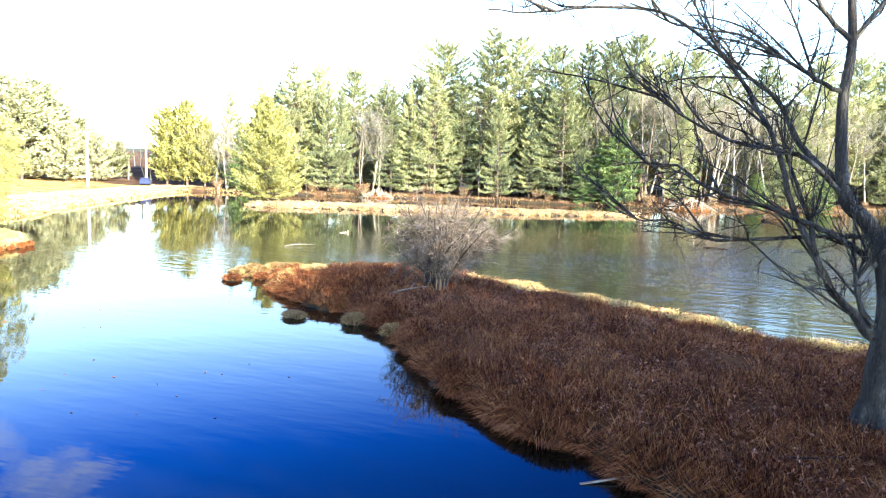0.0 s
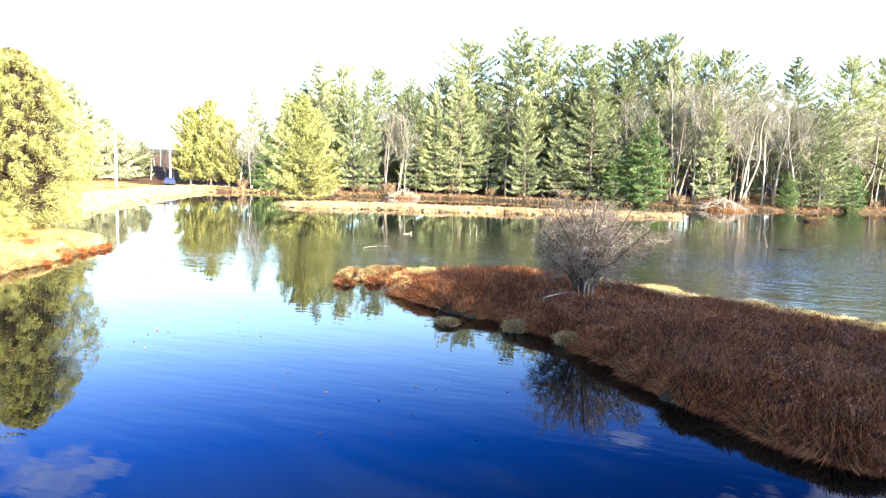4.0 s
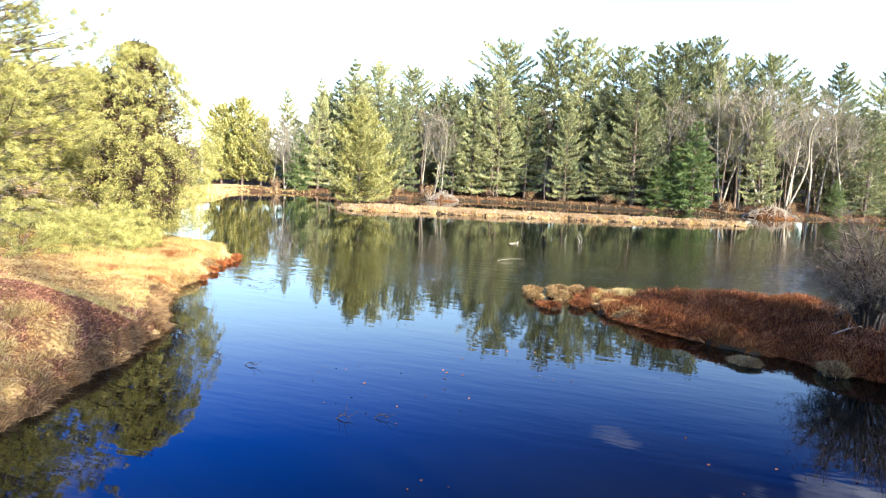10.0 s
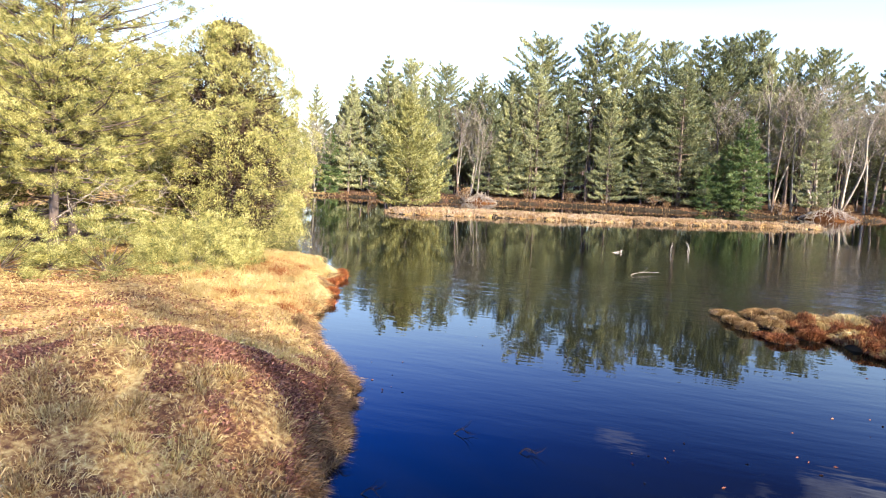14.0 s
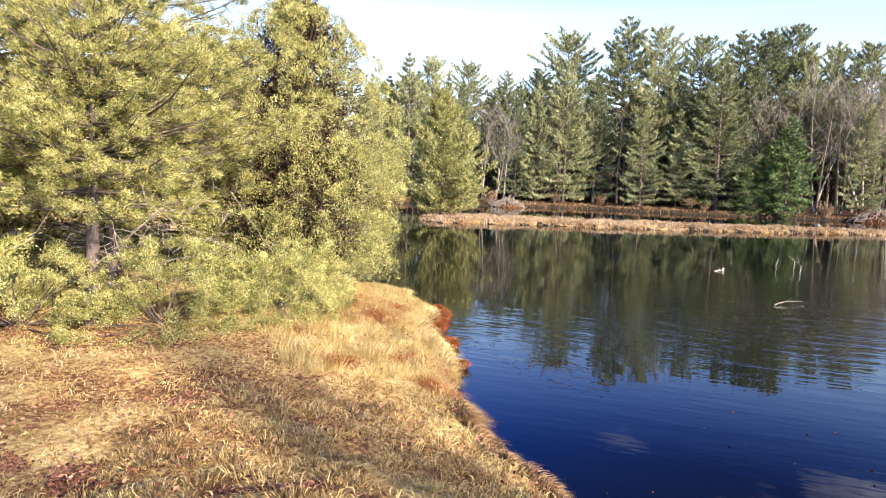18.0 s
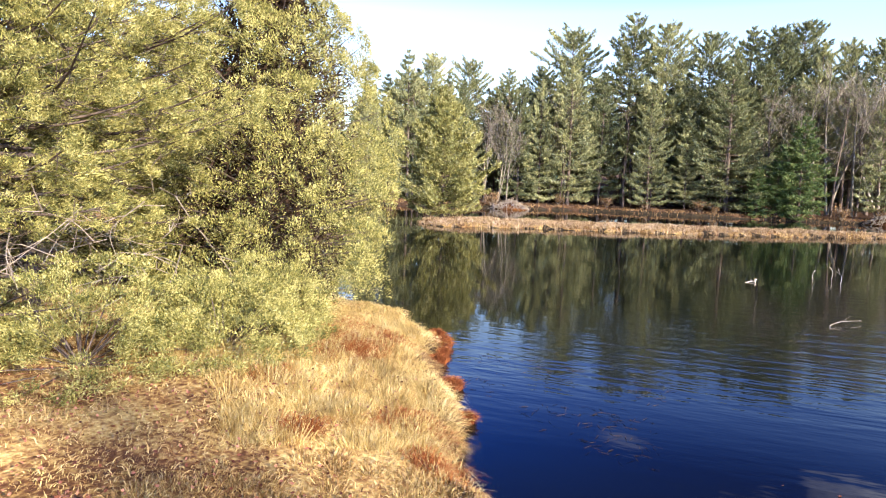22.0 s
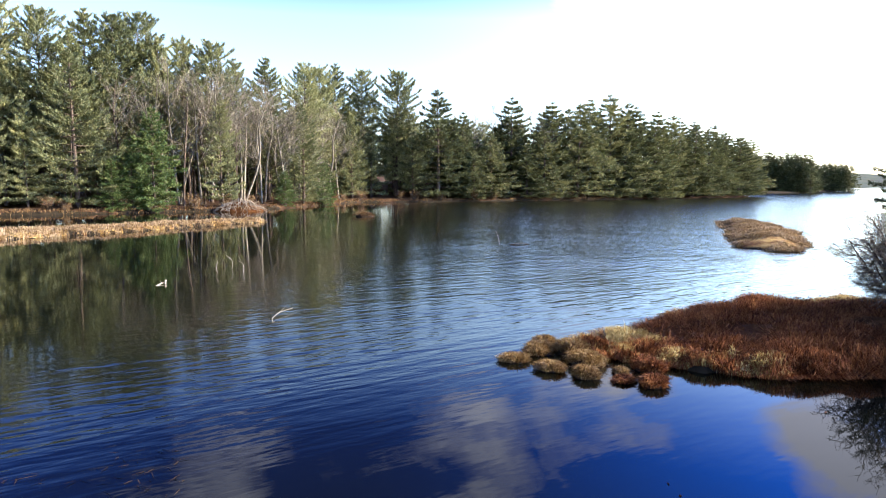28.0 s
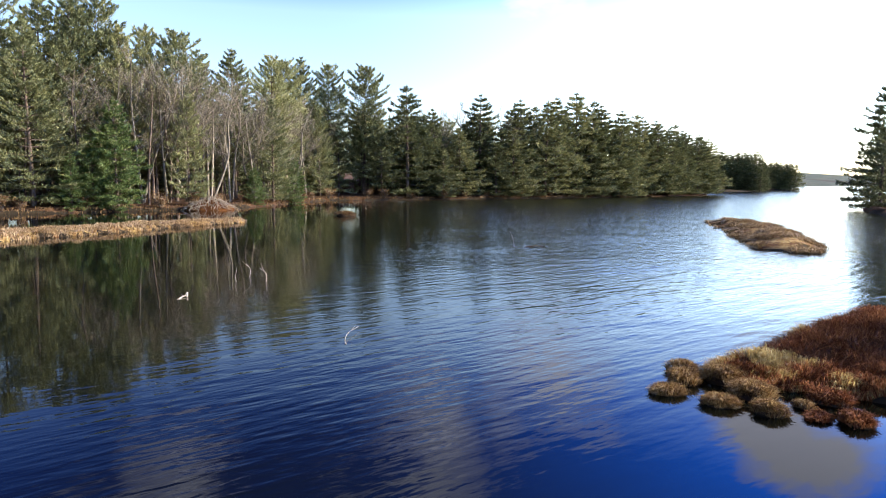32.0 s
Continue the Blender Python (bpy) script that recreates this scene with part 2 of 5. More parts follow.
M_MAROON = ramp_mat("maroon_heath", [(0.1, (0.075, 0.03, 0.02)), (0.5, (0.19, 0.083, 0.052)), (0.9, (0.35, 0.19, 0.11))], 1.2, 4, 0.8, 0, island=0.8, translucent=0.1)
M_FIELDTREE = ramp_mat("pale_olive_sprays", [(0.15, (0.1, 0.115, 0.055)), (0.5, (0.25, 0.255, 0.135)), (0.85, (0.42, 0.41, 0.26))], 0.5, 4, 0.7, 0, island=0.6, per_object=0.4, translucent=0.25)
M_SEDGE = ramp_mat("brown_sedge", [(0.1, (0.07, 0.038, 0.018)), (0.5, (0.18, 0.105, 0.05)), (0.9, (0.36, 0.25, 0.12))], 0.4, 4, 0.8, 0, island=0.7, translucent=0.1)
M_TUSSOCK = ramp_mat("tussock_blades", [(0.1, (0.11, 0.056, 0.022)), (0.5, (0.31, 0.195, 0.08)), (0.9, (0.55, 0.41, 0.2))], 0.9, 3, 0.75, 0, island=0.8, translucent=0.2)
M_TWIG = ramp_mat("grey_brown_twigs", [(0.3, (0.1, 0.088, 0.068)), (0.7, (0.27, 0.24, 0.18))], 3, bump=0, island=0.4)
M_SPIT = ramp_mat("bleached_grass", [(0.1, (0.16, 0.095, 0.045)), (0.5, (0.33, 0.235, 0.13)), (0.9, (0.5, 0.39, 0.24))], 0.5, 3, 0.8, 0, island=0.7, translucent=0.1)
M_STEM = ramp_mat("dark_stems", [(0.3, (0.02, 0.016, 0.013)), (0.7, (0.065, 0.052, 0.043))], 5, stretch=(1, 1, 0.3), bump=0.5)
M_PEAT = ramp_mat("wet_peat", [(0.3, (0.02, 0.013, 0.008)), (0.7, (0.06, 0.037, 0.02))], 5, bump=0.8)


def water_material():
    m = bpy.data.materials.new("pond_water")
    m.use_nodes = True
    n, l = m.node_tree.nodes, m.node_tree.links
    b = n["Principled BSDF"]
    b.inputs["Base Color"].default_value = (0.003, 0.004, 0.003, 1)
    b.inputs["IOR"].default_value = 1.29
    tc = n.new("ShaderNodeTexCoord")
    total = None
    for scale, stretch, amount in ((0.16, (1, 1, 1), 0.5), (1.4, (0.4, 1.6, 1), 0.19), (4.2, (0.45, 1.5, 1), 0.08)):
        mp, nz, mu = n.new("ShaderNodeMapping"), n.new("ShaderNodeTexNoise"), n.new("ShaderNodeMath")
        mp.inputs["Scale"].default_value, mp.inputs["Rotation"].default_value = stretch, (0, 0, radians(-25))
        nz.inputs["Scale"].default_value, nz.inputs["Detail"].default_value = scale, 1.5
        mu.operation, mu.inputs[1].default_value = "MULTIPLY", amount
        l.new(tc.outputs["Object"], mp.inputs["Vector"])
        l.new(mp.outputs["Vector"], nz.inputs["Vector"])
        l.new(nz.outputs["Fac"], mu.inputs[0])
        if total is None:
            total = mu.outputs[0]
        else:
            ad = n.new("ShaderNodeMath")
            l.new(total, ad.inputs[0])
            l.new(mu.outputs[0], ad.inputs[1])
            total = ad.outputs[0]
    # the breeze ruffles the open water more than the sheltered cove
    sep, rg = n.new("ShaderNodeSeparateXYZ"), n.new("ShaderNodeMapRange")
    l.new(tc.outputs["Object"], sep.inputs[0])
    yy, big, su = n.new("ShaderNodeMath"), n.new("ShaderNodeTexNoise"), n.new("ShaderNodeMath")
    yy.operation, yy.inputs[1].default_value = "MULTIPLY_ADD", 1.69
    l.new(sep.outputs["X"], yy.inputs[0])
    back, sh, low = n.new("ShaderNodeMath"), n.new("ShaderNodeMath"), n.new("ShaderNodeMath")
    back.operation, back.inputs[1].default_value, back.inputs[2].default_value = "MULTIPLY_ADD", -1.0, 12.0
    sh.operation, sh.inputs[1].default_value, sh.inputs[2].default_value = "MULTIPLY_ADD", 2.2, -78.0
    low.operation = "MINIMUM"
    l.new(sep.outputs["Y"], back.inputs[0])
    l.new(sep.outputs["Y"], sh.inputs[0])
    l.new(back.outputs[0], yy.inputs[2])
    l.new(yy.outputs[0], low.inputs[0])
    l.new(sh.outputs[0], low.inputs[1])
    big.inputs["Scale"].default_value = 0.04
    l.new(tc.outputs["Object"], big.inputs["Vector"])
    su.operation, su.inputs[1].default_value = "MULTIPLY_ADD", 32.0
    l.new(big.outputs["Fac"], su.inputs[0])
    l.new(low.outputs[0], su.inputs[2])
    rg.inputs["From Min"].default_value, rg.inputs["From Max"].default_value = -26, 8
    rg.inputs["To Min"].default_value, rg.inputs["To Max"].default_value = 0.1, 2.4
    l.new(su.outputs[0], rg.inputs["Value"])
    ro = n.new("ShaderNodeMapRange")
    ro.inputs["From Min"].default_value, ro.inputs["From Max"].default_value = -26, 8
    ro.inputs["To Min"].default_value, ro.inputs["To Max"].default_value = 0.01, 0.15
    l.new(su.outputs[0], ro.inputs["Value"])
    l.new(ro.outputs["Result"], b.inputs["Roughness"])
    bp = n.new("ShaderNodeBump")
    bp.inputs["Distance"].default_value = 0.12
    l.new(rg.outputs["Result"], bp.inputs["Strength"])
    l.new(total, bp.inputs["Height"])
    l.new(bp.outputs["Normal"], b.inputs["Normal"])
    return m


M_WATER = water_material()

# ---- mesh tools ----


def mesh_np(name, V, F, mat):
    """A mesh from arrays; F is one array of faces or several of different sizes."""
    V = np.asarray(V, np.float32).reshape(-1, 3)
    F = [np.asarray(f, np.int32) for f in (F if isinstance(F, tuple) else (F,))]
    me = bpy.data.meshes.new(name)
    me.vertices.add(len(V))
    me.vertices.foreach_set("co", V.ravel())
    count = np.concatenate([np.full(len(f), f.shape[1], np.int32) for f in F])
    me.loops.add(int(count.sum()))
    me.loops.foreach_set("vertex_index", np.concatenate([f.ravel() for f in F]))
    me.polygons.add(len(count))
    me.polygons.foreach_set("loop_start", np.concatenate([[0], np.cumsum(count)[:-1]]).astype(np.int32))
    me.update(calc_edges=True)
    for m in mat if isinstance(mat, list) else [mat]:
        me.materials.append(m)
    return me


def smooth(me):
    me.polygons.foreach_set("use_smooth", np.ones(len(me.polygons), dtype=bool))
    return me


def part(name, me, parent, label=""):
    ob = new(name, me)
    ob.parent = parent
    return tagged(ob, label) if label else ob


def thing(name, place, label, category, group="", turn=0.0, scale=1.0):
    ob = new(name)
    ob.matrix_basis = Matrix.LocRotScale(place, Euler((0, 0, turn)), (scale, scale, scale) if isinstance(scale, (int, float)) else scale)
    ob.empty_display_size = 0.2
    return tagged(ob, label, category, group)


def unit(a):
    return a / np.maximum(np.linalg.norm(a, axis=-1, keepdims=True), 1e-9)


def rhombs(c, d, length, width, r):
    """Small leaf-like diamonds at c along d."""
    n = len(c)
    side = unit(np.cross(d, unit(r.normal(size=(n, 3)))))
    length, width = np.broadcast_to(length, n)[:, None], np.broadcast_to(width, n)[:, None]
    V = np.stack([c, c + d * length * 0.45 + side * width, c + d * length, c + d * length * 0.45 - side * width], 1)
    return V.reshape(-1, 3), np.arange(4 * n).reshape(n, 4)


def slivers(c, d, length, width, r):
    """Needle tufts as narrow triangles at c along d."""
    n = len(c)
    side = unit(np.cross(d, unit(r.normal(size=(n, 3))))) * np.broadcast_to(width, n)[:, None]
    V = np.stack([c - side, c + side, c + d * np.broadcast_to(length, n)[:, None]], 1)
    return V.reshape(-1, 3), np.arange(3 * n).reshape(n, 3)


def blades(p, lean, length, width, r, lift=0.25):
    """Bent grass blades: p roots, lean the sideways pull (n, 3)."""
    n = len(p)
    length, width = np.broadcast_to(length, n)[:, None], np.broadcast_to(width, n)[:, None]
    up = np.array([0, 0, 1.0])
    a = unit(up + lean * 0.5)
    b = unit(up * lift + lean * 1.0 + r.normal(size=(n, 3)) * 0.15)
    m1 = p + a * length * 0.5
    m2 = m1 + b * length * 0.5
    s = unit(np.cross(a, r.normal(size=(n, 3)))) * width
    V = np.stack([p - s, p + s, m1 + s * 0.8, m1 - s * 0.8, m2], 1).reshape(-1, 3)
    i = np.arange(n)[:, None] * 5
    return V, (i + [0, 1, 2, 3], i + [3, 2, 4])


class Tubes:
    """Collects tapered tubes into one mesh."""

    def __init__(self):
        self.V, self.F, self.n = [], [], 0

    def add(self, pts, radii, sides=5):
        pts = np.asarray(pts, float)
        k = len(pts)
        t = unit(np.gradient(pts, axis=0))
        ref = np.array([0.31, 0.95, 0.05])
        u = unit(np.cross(t, ref))
        v = np.cross(t, u)
        a = np.arange(sides) * 2 * np.pi / sides
        ring = pts[:, None] + (u[:, None] * np.cos(a)[None, :, None] + v[:, None] * np.sin(a)[None, :, None]) * np.asarray(radii, float)[:, None, None]
        self.V.append(ring.reshape(-1, 3))
        i = np.arange(k - 1)[:, None] * sides
        j = np.arange(sides)[None]
        q = np.stack([i + j, i + (j + 1) % sides, i + sides + (j + 1) % sides, i + sides + j], -1).reshape(-1, 4)
        self.F.append(q + self.n)
        self.n += k * sides

    def mesh(self, name, mat):
        return smooth(mesh_np(name, np.concatenate(self.V), np.concatenate(self.F), mat))


def bend(pts, n):
    """A smooth line through a few points (Catmull-Rom)."""
    P = np.asarray(pts, float)
    P = np.vstack([2 * P[0] - P[1], P, 2 * P[-1] - P[-2]])
    out = []
    for i in range(1, len(P) - 2):
        for u in np.linspace(0, 1, n, endpoint=False):
            a, b, c, d = P[i - 1:i + 3]
            out.append(0.5 * (2 * b + (c - a) * u + (2 * a - 5 * b + 4 * c - d) * u * u + (3 * b - a - 3 * c + d) * u ** 3))
    out.append(P[-2])
    return np.array(out)


# ---- the shores ----
FAR_SHORE = [(-63.8, 77.0), (-57.8, 79.5), (-51.7, 80.4), (-41.3, 84.6), (-28.7, 91.7), (-16.0, 91.4), (-4.0, 92.9), (4.5, 93.5), (13.0, 98.8), (33.9, 119.9), (55.2, 118.5), (73.7, 116.4), (90.6, 116.5), (121.3, 119.0),
             (150.0, 121.5), (166.0, 125.5), (171.0, 131.0), (166.0, 145.0), (185.0, 165.0), (215.0, 165.0), (245.0, 161.0), (262.0, 163.0), (270.0, 167.5), (271.0, 176.0), (262.0, 190.0),
             (280.0, 205.0), (310.0, 195.0), (335.0, 188.0), (346.0, 190.5), (348.0, 199.0), (338.0, 215.0), (450.0, 290.0), (700.0, 372.0), (1000.0, 455.0), (1500.0, 560.0)]
MAINLAND = [(-6, -10), (-9, -5), (-10, -0.5), (-10.7, 3), (-11.3, 4.9), (-12, 6.3), (-12.6, 7.9), (-13.65, 9.85), (-14.9, 10.9), (-16, 12.2), (-17.05, 13.9), (-17.5, 15.1), (-18.4, 16.6), (-19.05, 17.7),
            (-19.35, 18.9), (-20, 19.6), (-20.7, 20.5), (-25.1, 22.2), (-30.3, 24.6), (-34.8, 28.6), (-36, 32.2), (-40.7, 37.2), (-46.5, 46.3), (-54.4, 59.5), (-61.6, 70.5)] + FAR_SHORE + [(4500, 1300), (4500, 4500), (-4500, 4500), (-4500, -4500), (-6, -4500)]
EASTLAND = [(8.2, 7.7), (10, 6.2), (12, 2), (11, -10), (11, -4500), (4500, -4500), (4500, 1050), (1000, 290), (400, 148), (146.9, 76.6), (84.3, 53.4), (58.4, 38.7), (41.9, 22), (24, 11), (16.5, 13.2),
            (11.6, 15.3), (9.1, 16.4), (7.6, 17.3), (5.6, 17.9), (3.2, 19.6), (0.2, 20.7), (-2.6, 20.5), (-3.8, 20.5), (-5.2, 20.6), (-5.9, 20.1), (-6.0, 19.4), (-5.8, 18.6), (-5.2, 18.0), (-4.6, 17.2), (-4.2, 16.3),
            (-3.0, 15.75), (-2.2, 15.35), (-0.8, 14.75), (0.3, 14.3), (1.3, 13.6), (2.0, 12.75), (2.9, 12.0), (3.6, 10.9), (4.4, 10.1), (5.2, 9.3), (6.2, 8.7), (7.1, 8.3)]
DAM = [(-14, -9), (14, -9), (14, -4500), (-14, -4500)]
SPIT = [(-36, 54.3), (-33.3, 51.7), (-27.2, 55), (-18.7, 58), (-9.6, 62.4), (1.9, 69.4), (2.2, 71), (-4, 70), (-10, 67.5), (-19, 64.5), (-27, 62), (-33, 60.5), (-36, 58)]
ISLET = [(40, 49.5), (26, 38.7), (19.3, 33.4), (18.4, 30.6), (19.6, 29.7), (22.2, 30.2), (34, 37.9), (41.5, 47.2)]


def shore_y(x):
    """The far waterline's y on the stretch where it runs on from west to east."""
    return float(np.interp(x, [p[0] for p in FAR_SHORE[:16]], [p[1] for p in FAR_SHORE[:16]]))


def signed(poly, x, y):
    """Distance to the edge of a polygon, positive inside."""
    P = np.asarray(poly, float)
    d = np.full(x.shape, 1e18)
    inside = np.zeros(x.shape, bool)
    for (ax, ay), (bx, by) in zip(P, np.roll(P, -1, 0)):
        ex, ey = bx - ax, by - ay
        u = np.clip(((x - ax) * ex + (y - ay) * ey) / (ex * ex + ey * ey), 0, 1)
        d = np.minimum(d, (x - ax - u * ex) ** 2 + (y - ay - u * ey) ** 2)
        if ey != 0:
            inside ^= ((ay > y) != (by > y)) & (x < (y - ay) / ey * ex + ax)
    return np.where(inside, 1, -1) * np.sqrt(d)


def wob(x, y, s, seed=0.0):
    """Cheap smooth unevenness from -1 to 1."""
    return (np.sin(x * s + 1.3 * np.sin(y * s * 0.7 + seed)) + np.sin(y * s * 1.17 + seed * 2 + 1.1 * np.sin(x * s * 0.83 + 2))) * 0.5


def step(a, b, x):
    u = np.clip((x - a) / (b - a), 0, 1)
    return u * u * (3 - 2 * u)


def terrain(x, y):
    """Ground height and its kind (0 bed, 1 dry grass, 2 leaf litter, 3 forest floor, 4 far woods)."""
    x, y = np.asarray(x, float), np.asarray(y, float)
    j = 0.16 * wob(x, y, 2.3) + 0.08 * wob(x, y, 6.1, 1.0)
    m, e, s, i, d = (signed(p, x, y) + j * w for p, w in ((MAINLAND, 1), (EASTLAND, 1.9), (SPIT, 2), (ISLET, 2), (DAM, 1)))
    far = np.hypot(x + 5, y - 15)
    lump = 0.07 * wob(x, y, 1.7, 3.0) + 0.035 * wob(x, y, 5.0, 2.0)
    bed = lambda q: -0.12 - 0.5 * np.clip(-q, 0, 3)
    h_m = 0.3 * step(0, 0.5, m) + 0.38 * step(0.3, 3.5, m) + 0.72 * np.exp(-((x + 14.8) ** 2 + (y - 6.8) ** 2) / 4.5) * step(0, 1.2, m)
    h_m += 1.2 * step(4, 40, m) * step(-24, -45, x) + 3.4 * step(3, 60, m) * step(60, 90, y) + 5 * step(60, 260, m) + 26 * step(500, 1500, far) * step(0, 300, m)
    h_e = (0.37 * step(0, 0.5, e) + 0.17 * step(0.3, 2.8 - 1.7 * step(16.6, 17.6, 0.32 * x + 0.95 * y), e)) * (0.36 + 0.64 * step(-6.2, -1.0, x)) + 2.0 * step(8, 60, e) + 26 * step(500, 1500, far) * step(0, 300, e)
    land = np.maximum.reduce([m, e, s, i, d])
    h = np.where(land < 0, bed(land), -0.12)
    for q, hh in ((m, h_m), (e, h_e), (s, 0.28 * step(0, 0.8, s)), (i, 0.6 * step(0, 2.4, i)), (d, 1.2 * step(0, 3, d))):
        h = np.where(q >= 0, np.maximum(h, hh + lump * step(0, 0.6, q) - 0.1 * (1 - step(0, 0.25, q))), h)
    kind = np.zeros(x.shape, int)
    kind = np.where(m > 0.05, 1, kind)
    kind = np.where((m > 0.05) & (y > 72 + 6 * wob(x, y, 0.1)), 3, kind)
    kind = np.where((s > 0) | (i > 0) | (d > 0), 1, kind)
    kind = np.where(e > 0.05, 2, kind)
    kind = np.where((e > 0.05) & (x > 20), 3, kind)
    kind = np.where((land > 0) & (far > 420), 4, kind)
    return h, kind


def axis(spans):
    """Grid lines: (from, to, step) spans, finer near the camera."""
    out = [np.arange(a, b, st) for a, b, st in spans]
    return np.unique(np.concatenate(out + [[spans[-1][1]]]))


GX = axis([(-4500, -500, 250), (-500, -120, 20), (-120, -45, 2.5), (-45, -26, 0.8), (-26, 12, 0.24), (12, 45, 0.8), (45, 120, 2.5), (120, 500, 12), (500, 4500, 125)])
GY = axis([(-4500, -400, 250), (-400, -40, 20), (-40, -4, 1.5), (-4, 24, 0.24), (24, 70, 0.7), (70, 125, 1.6), (125, 500, 12), (500, 4500, 125)])
gx, gy = np.meshgrid(GX, GY)
gz, gk = terrain(gx, gy)
nx, ny = len(GX), len(GY)
ii = (np.arange(ny - 1)[:, None] * nx + np.arange(nx - 1)[None]).ravel()
ground_me = mesh_np("ground", np.stack([gx, gy, gz], -1), np.stack([ii, ii + 1, ii + nx + 1, ii + nx], 1), [M_BED, M_FIELD, M_LITTER, M_FOREST, M_HILL])
ground_me.polygons.foreach_set("material_index", gk[:-1, :-1].ravel().astype(np.int32))
ground = tagged(new("ground", smooth(ground_me)), "uneven grassy and leaf-strewn ground round a pond", "ground", kind="structure")
W = 4400.0
water = tagged(new("water", mesh_np("water", [(-W, -W, 0), (W, -W, 0), (W, W, 0), (-W, W, 0)], [(0, 1, 2, 3)], M_WATER)), "dark pond water reflecting blue sky and trees", "water", kind="structure")


def ground_at(x, y):
    return float(terrain(np.array([x]), np.array([y]))[0][0])


# ---- trees ----


def conifer_meshes(h, r, start, whorls, per, tuft_len, seed, rise=0.15, droop=0.2, mat=M_PINE, trunk_r=None, needle=0.085, ragged=0.25, blunt=0.65, rings=3, bare=0, loose=0.6, plume=20, thick=0.15, broad=0.15, bunch=1, fuzz=0.07, outer=1.25, dead=0):
    """Trunk, limbs and a crown of needle tufts set in plumes along layered boughs."""
    q = np.random.default_rng(seed)
    tr = trunk_r or h * 0.011 + 0.05
    tub, lim = Tubes(), Tubes()
    zs = np.linspace(0, h, 7)
    sway = np.stack([0.012 * h * np.sin(zs / h * 2.2 + seed), 0.012 * h * np.sin(zs / h * 1.7 + seed * 1.7), zs], 1)
    sway[:, :2] -= sway[0, :2]
    tub.add(np.vstack([[0, 0, -0.5], sway]), np.concatenate([[tr * 1.35], tr * (1 - zs / h * 0.93)]), 7)
    ss = np.linspace(0, 1, rings)
    for _ in range(bare):
        z = h * start * q.uniform(0.3, 1)
        az, L = q.uniform(0, 6.283), r * q.uniform(0.2, 0.5)
        lim.add(np.array([[0, 0, z], [math.cos(az) * L, math.sin(az) * L, z + 0.1 * L]]), [0.03, 0.008], 3)
    C, D, S = [], [], []
    for w in range(whorls):
        f = w / (whorls - 1)
        z = h * (start + (0.985 - start) * f ** 0.95) + q.normal(0, 0.1) * h / whorls
        base = np.array([np.interp(z, zs, sway[:, 0]), np.interp(z, zs, sway[:, 1]), z])
        prof = (1 - f) ** blunt * (0.62 + 0.38 * min(1, f * 4 + 0.2)) + 0.035
        a0 = q.uniform(0, 6.3)
        for b in range(per):
            if q.random() < 0.14:
                continue
            az = a0 + b * 6.283 / per + q.normal(0, 0.3)
            L = r * prof * np.clip(1 + ragged * q.normal(), 0.35, 1.6)
            if L < 0.12:
                continue
            out = np.array([math.cos(az), math.sin(az), 0])
            side = np.array([-out[1], out[0], 0])
            up = rise * (0.3 + f * 2.2) - droop * (1 - f) + q.normal(0, 0.05)
            lift = lambda u: (up * u + 0.16 * u ** 3) * L
            line = base + out * (ss * L)[:, None] + np.array([0, 0, 1]) * lift(ss)[:, None]
            lim.add(line, np.linspace(max(0.018, tr * 0.25 * prof + 0.012), 0.008, rings), 3)
            if dead:
                for g in q.uniform(0.15, 0.85, max(2, int(dead * L))):
                    p = base + out * g * L + [0, 0, lift(g)]
                    e = out * 0.6 + side * q.normal(0, 0.7) + np.array([0, 0, q.normal(0, 0.35)])
                    lim.add(np.array([p, p + e * 0.16 * L ** 0.5, p + e * 0.3 * L ** 0.5 + q.normal(0, 0.03, 3)]), [0.008, 0.006, 0.003], 3)
            k = max(4, int(plume * L))
            u = 1.03 - 0.78 * q.random(k) ** outer
            lat = q.normal(0, broad, k) * L * (1.25 - u) + q.normal(0, 0.08, k)
            c = base + out * (u * L)[:, None] + side * lat[:, None]
            c[:, 2] += lift(u) + q.normal(0, thick, k) * (0.5 + 0.5 * prof) + 0.1 * np.abs(lat)
            C.append(c)
            D.append(out * 0.8 + side * np.clip(lat / (0.2 * L), -0.8, 0.8)[:, None] + np.array([0, 0, 0.3 + rise + 0.5 * f]))
    C.append(np.array([[sway[-1, 0], sway[-1, 1], h * (1 - 0.012 * m)] for m in range(3)]))
    D.append(np.tile([0, 0, 1.0], (3, 1)))
    C, D = np.concatenate(C), np.concatenate(D)
    n = len(C) * bunch
    cc = np.repeat(C, bunch, 0) + q.normal(0, 1, (n, 3)) * np.array([1, 1, 0.7]) * (fuzz if bunch > 1 else 0.0)
    dd = unit(np.repeat(D, bunch, 0) + q.normal(0, loose, (n, 3)) * [1, 1, 0.8])
    V, F = slivers(cc, dd, tuft_len * q.uniform(0.5, 1.1, n), tuft_len * needle * q.uniform(0.7, 1.4, n), q)
    return tub.mesh("trunk", M_BARK), lim.mesh("limbs", M_BARK), mesh_np("crown", V, F, mat)


def plant(kinds, spots, name, label, category, group):
    """Trees at spots (x, y, top height, widening), from the nearest kind by turns."""
    for n, (x, y, top, wide) in enumerate(spots):
        z = max(ground_at(x, y), 0.05) - 0.05
        trunk, limbs, crown, hh = kinds[n % len(kinds)]
        s = (top - z) / hh
        t = thing(name, (x, y, z), label, category, group, rng.uniform(0, 6.28), (s * wide, s * wide, s))
        part("trunk", trunk, t)
        tagged(part("limb_whorl", limbs, t), kind="stuff")
        part("crown", crown, t)


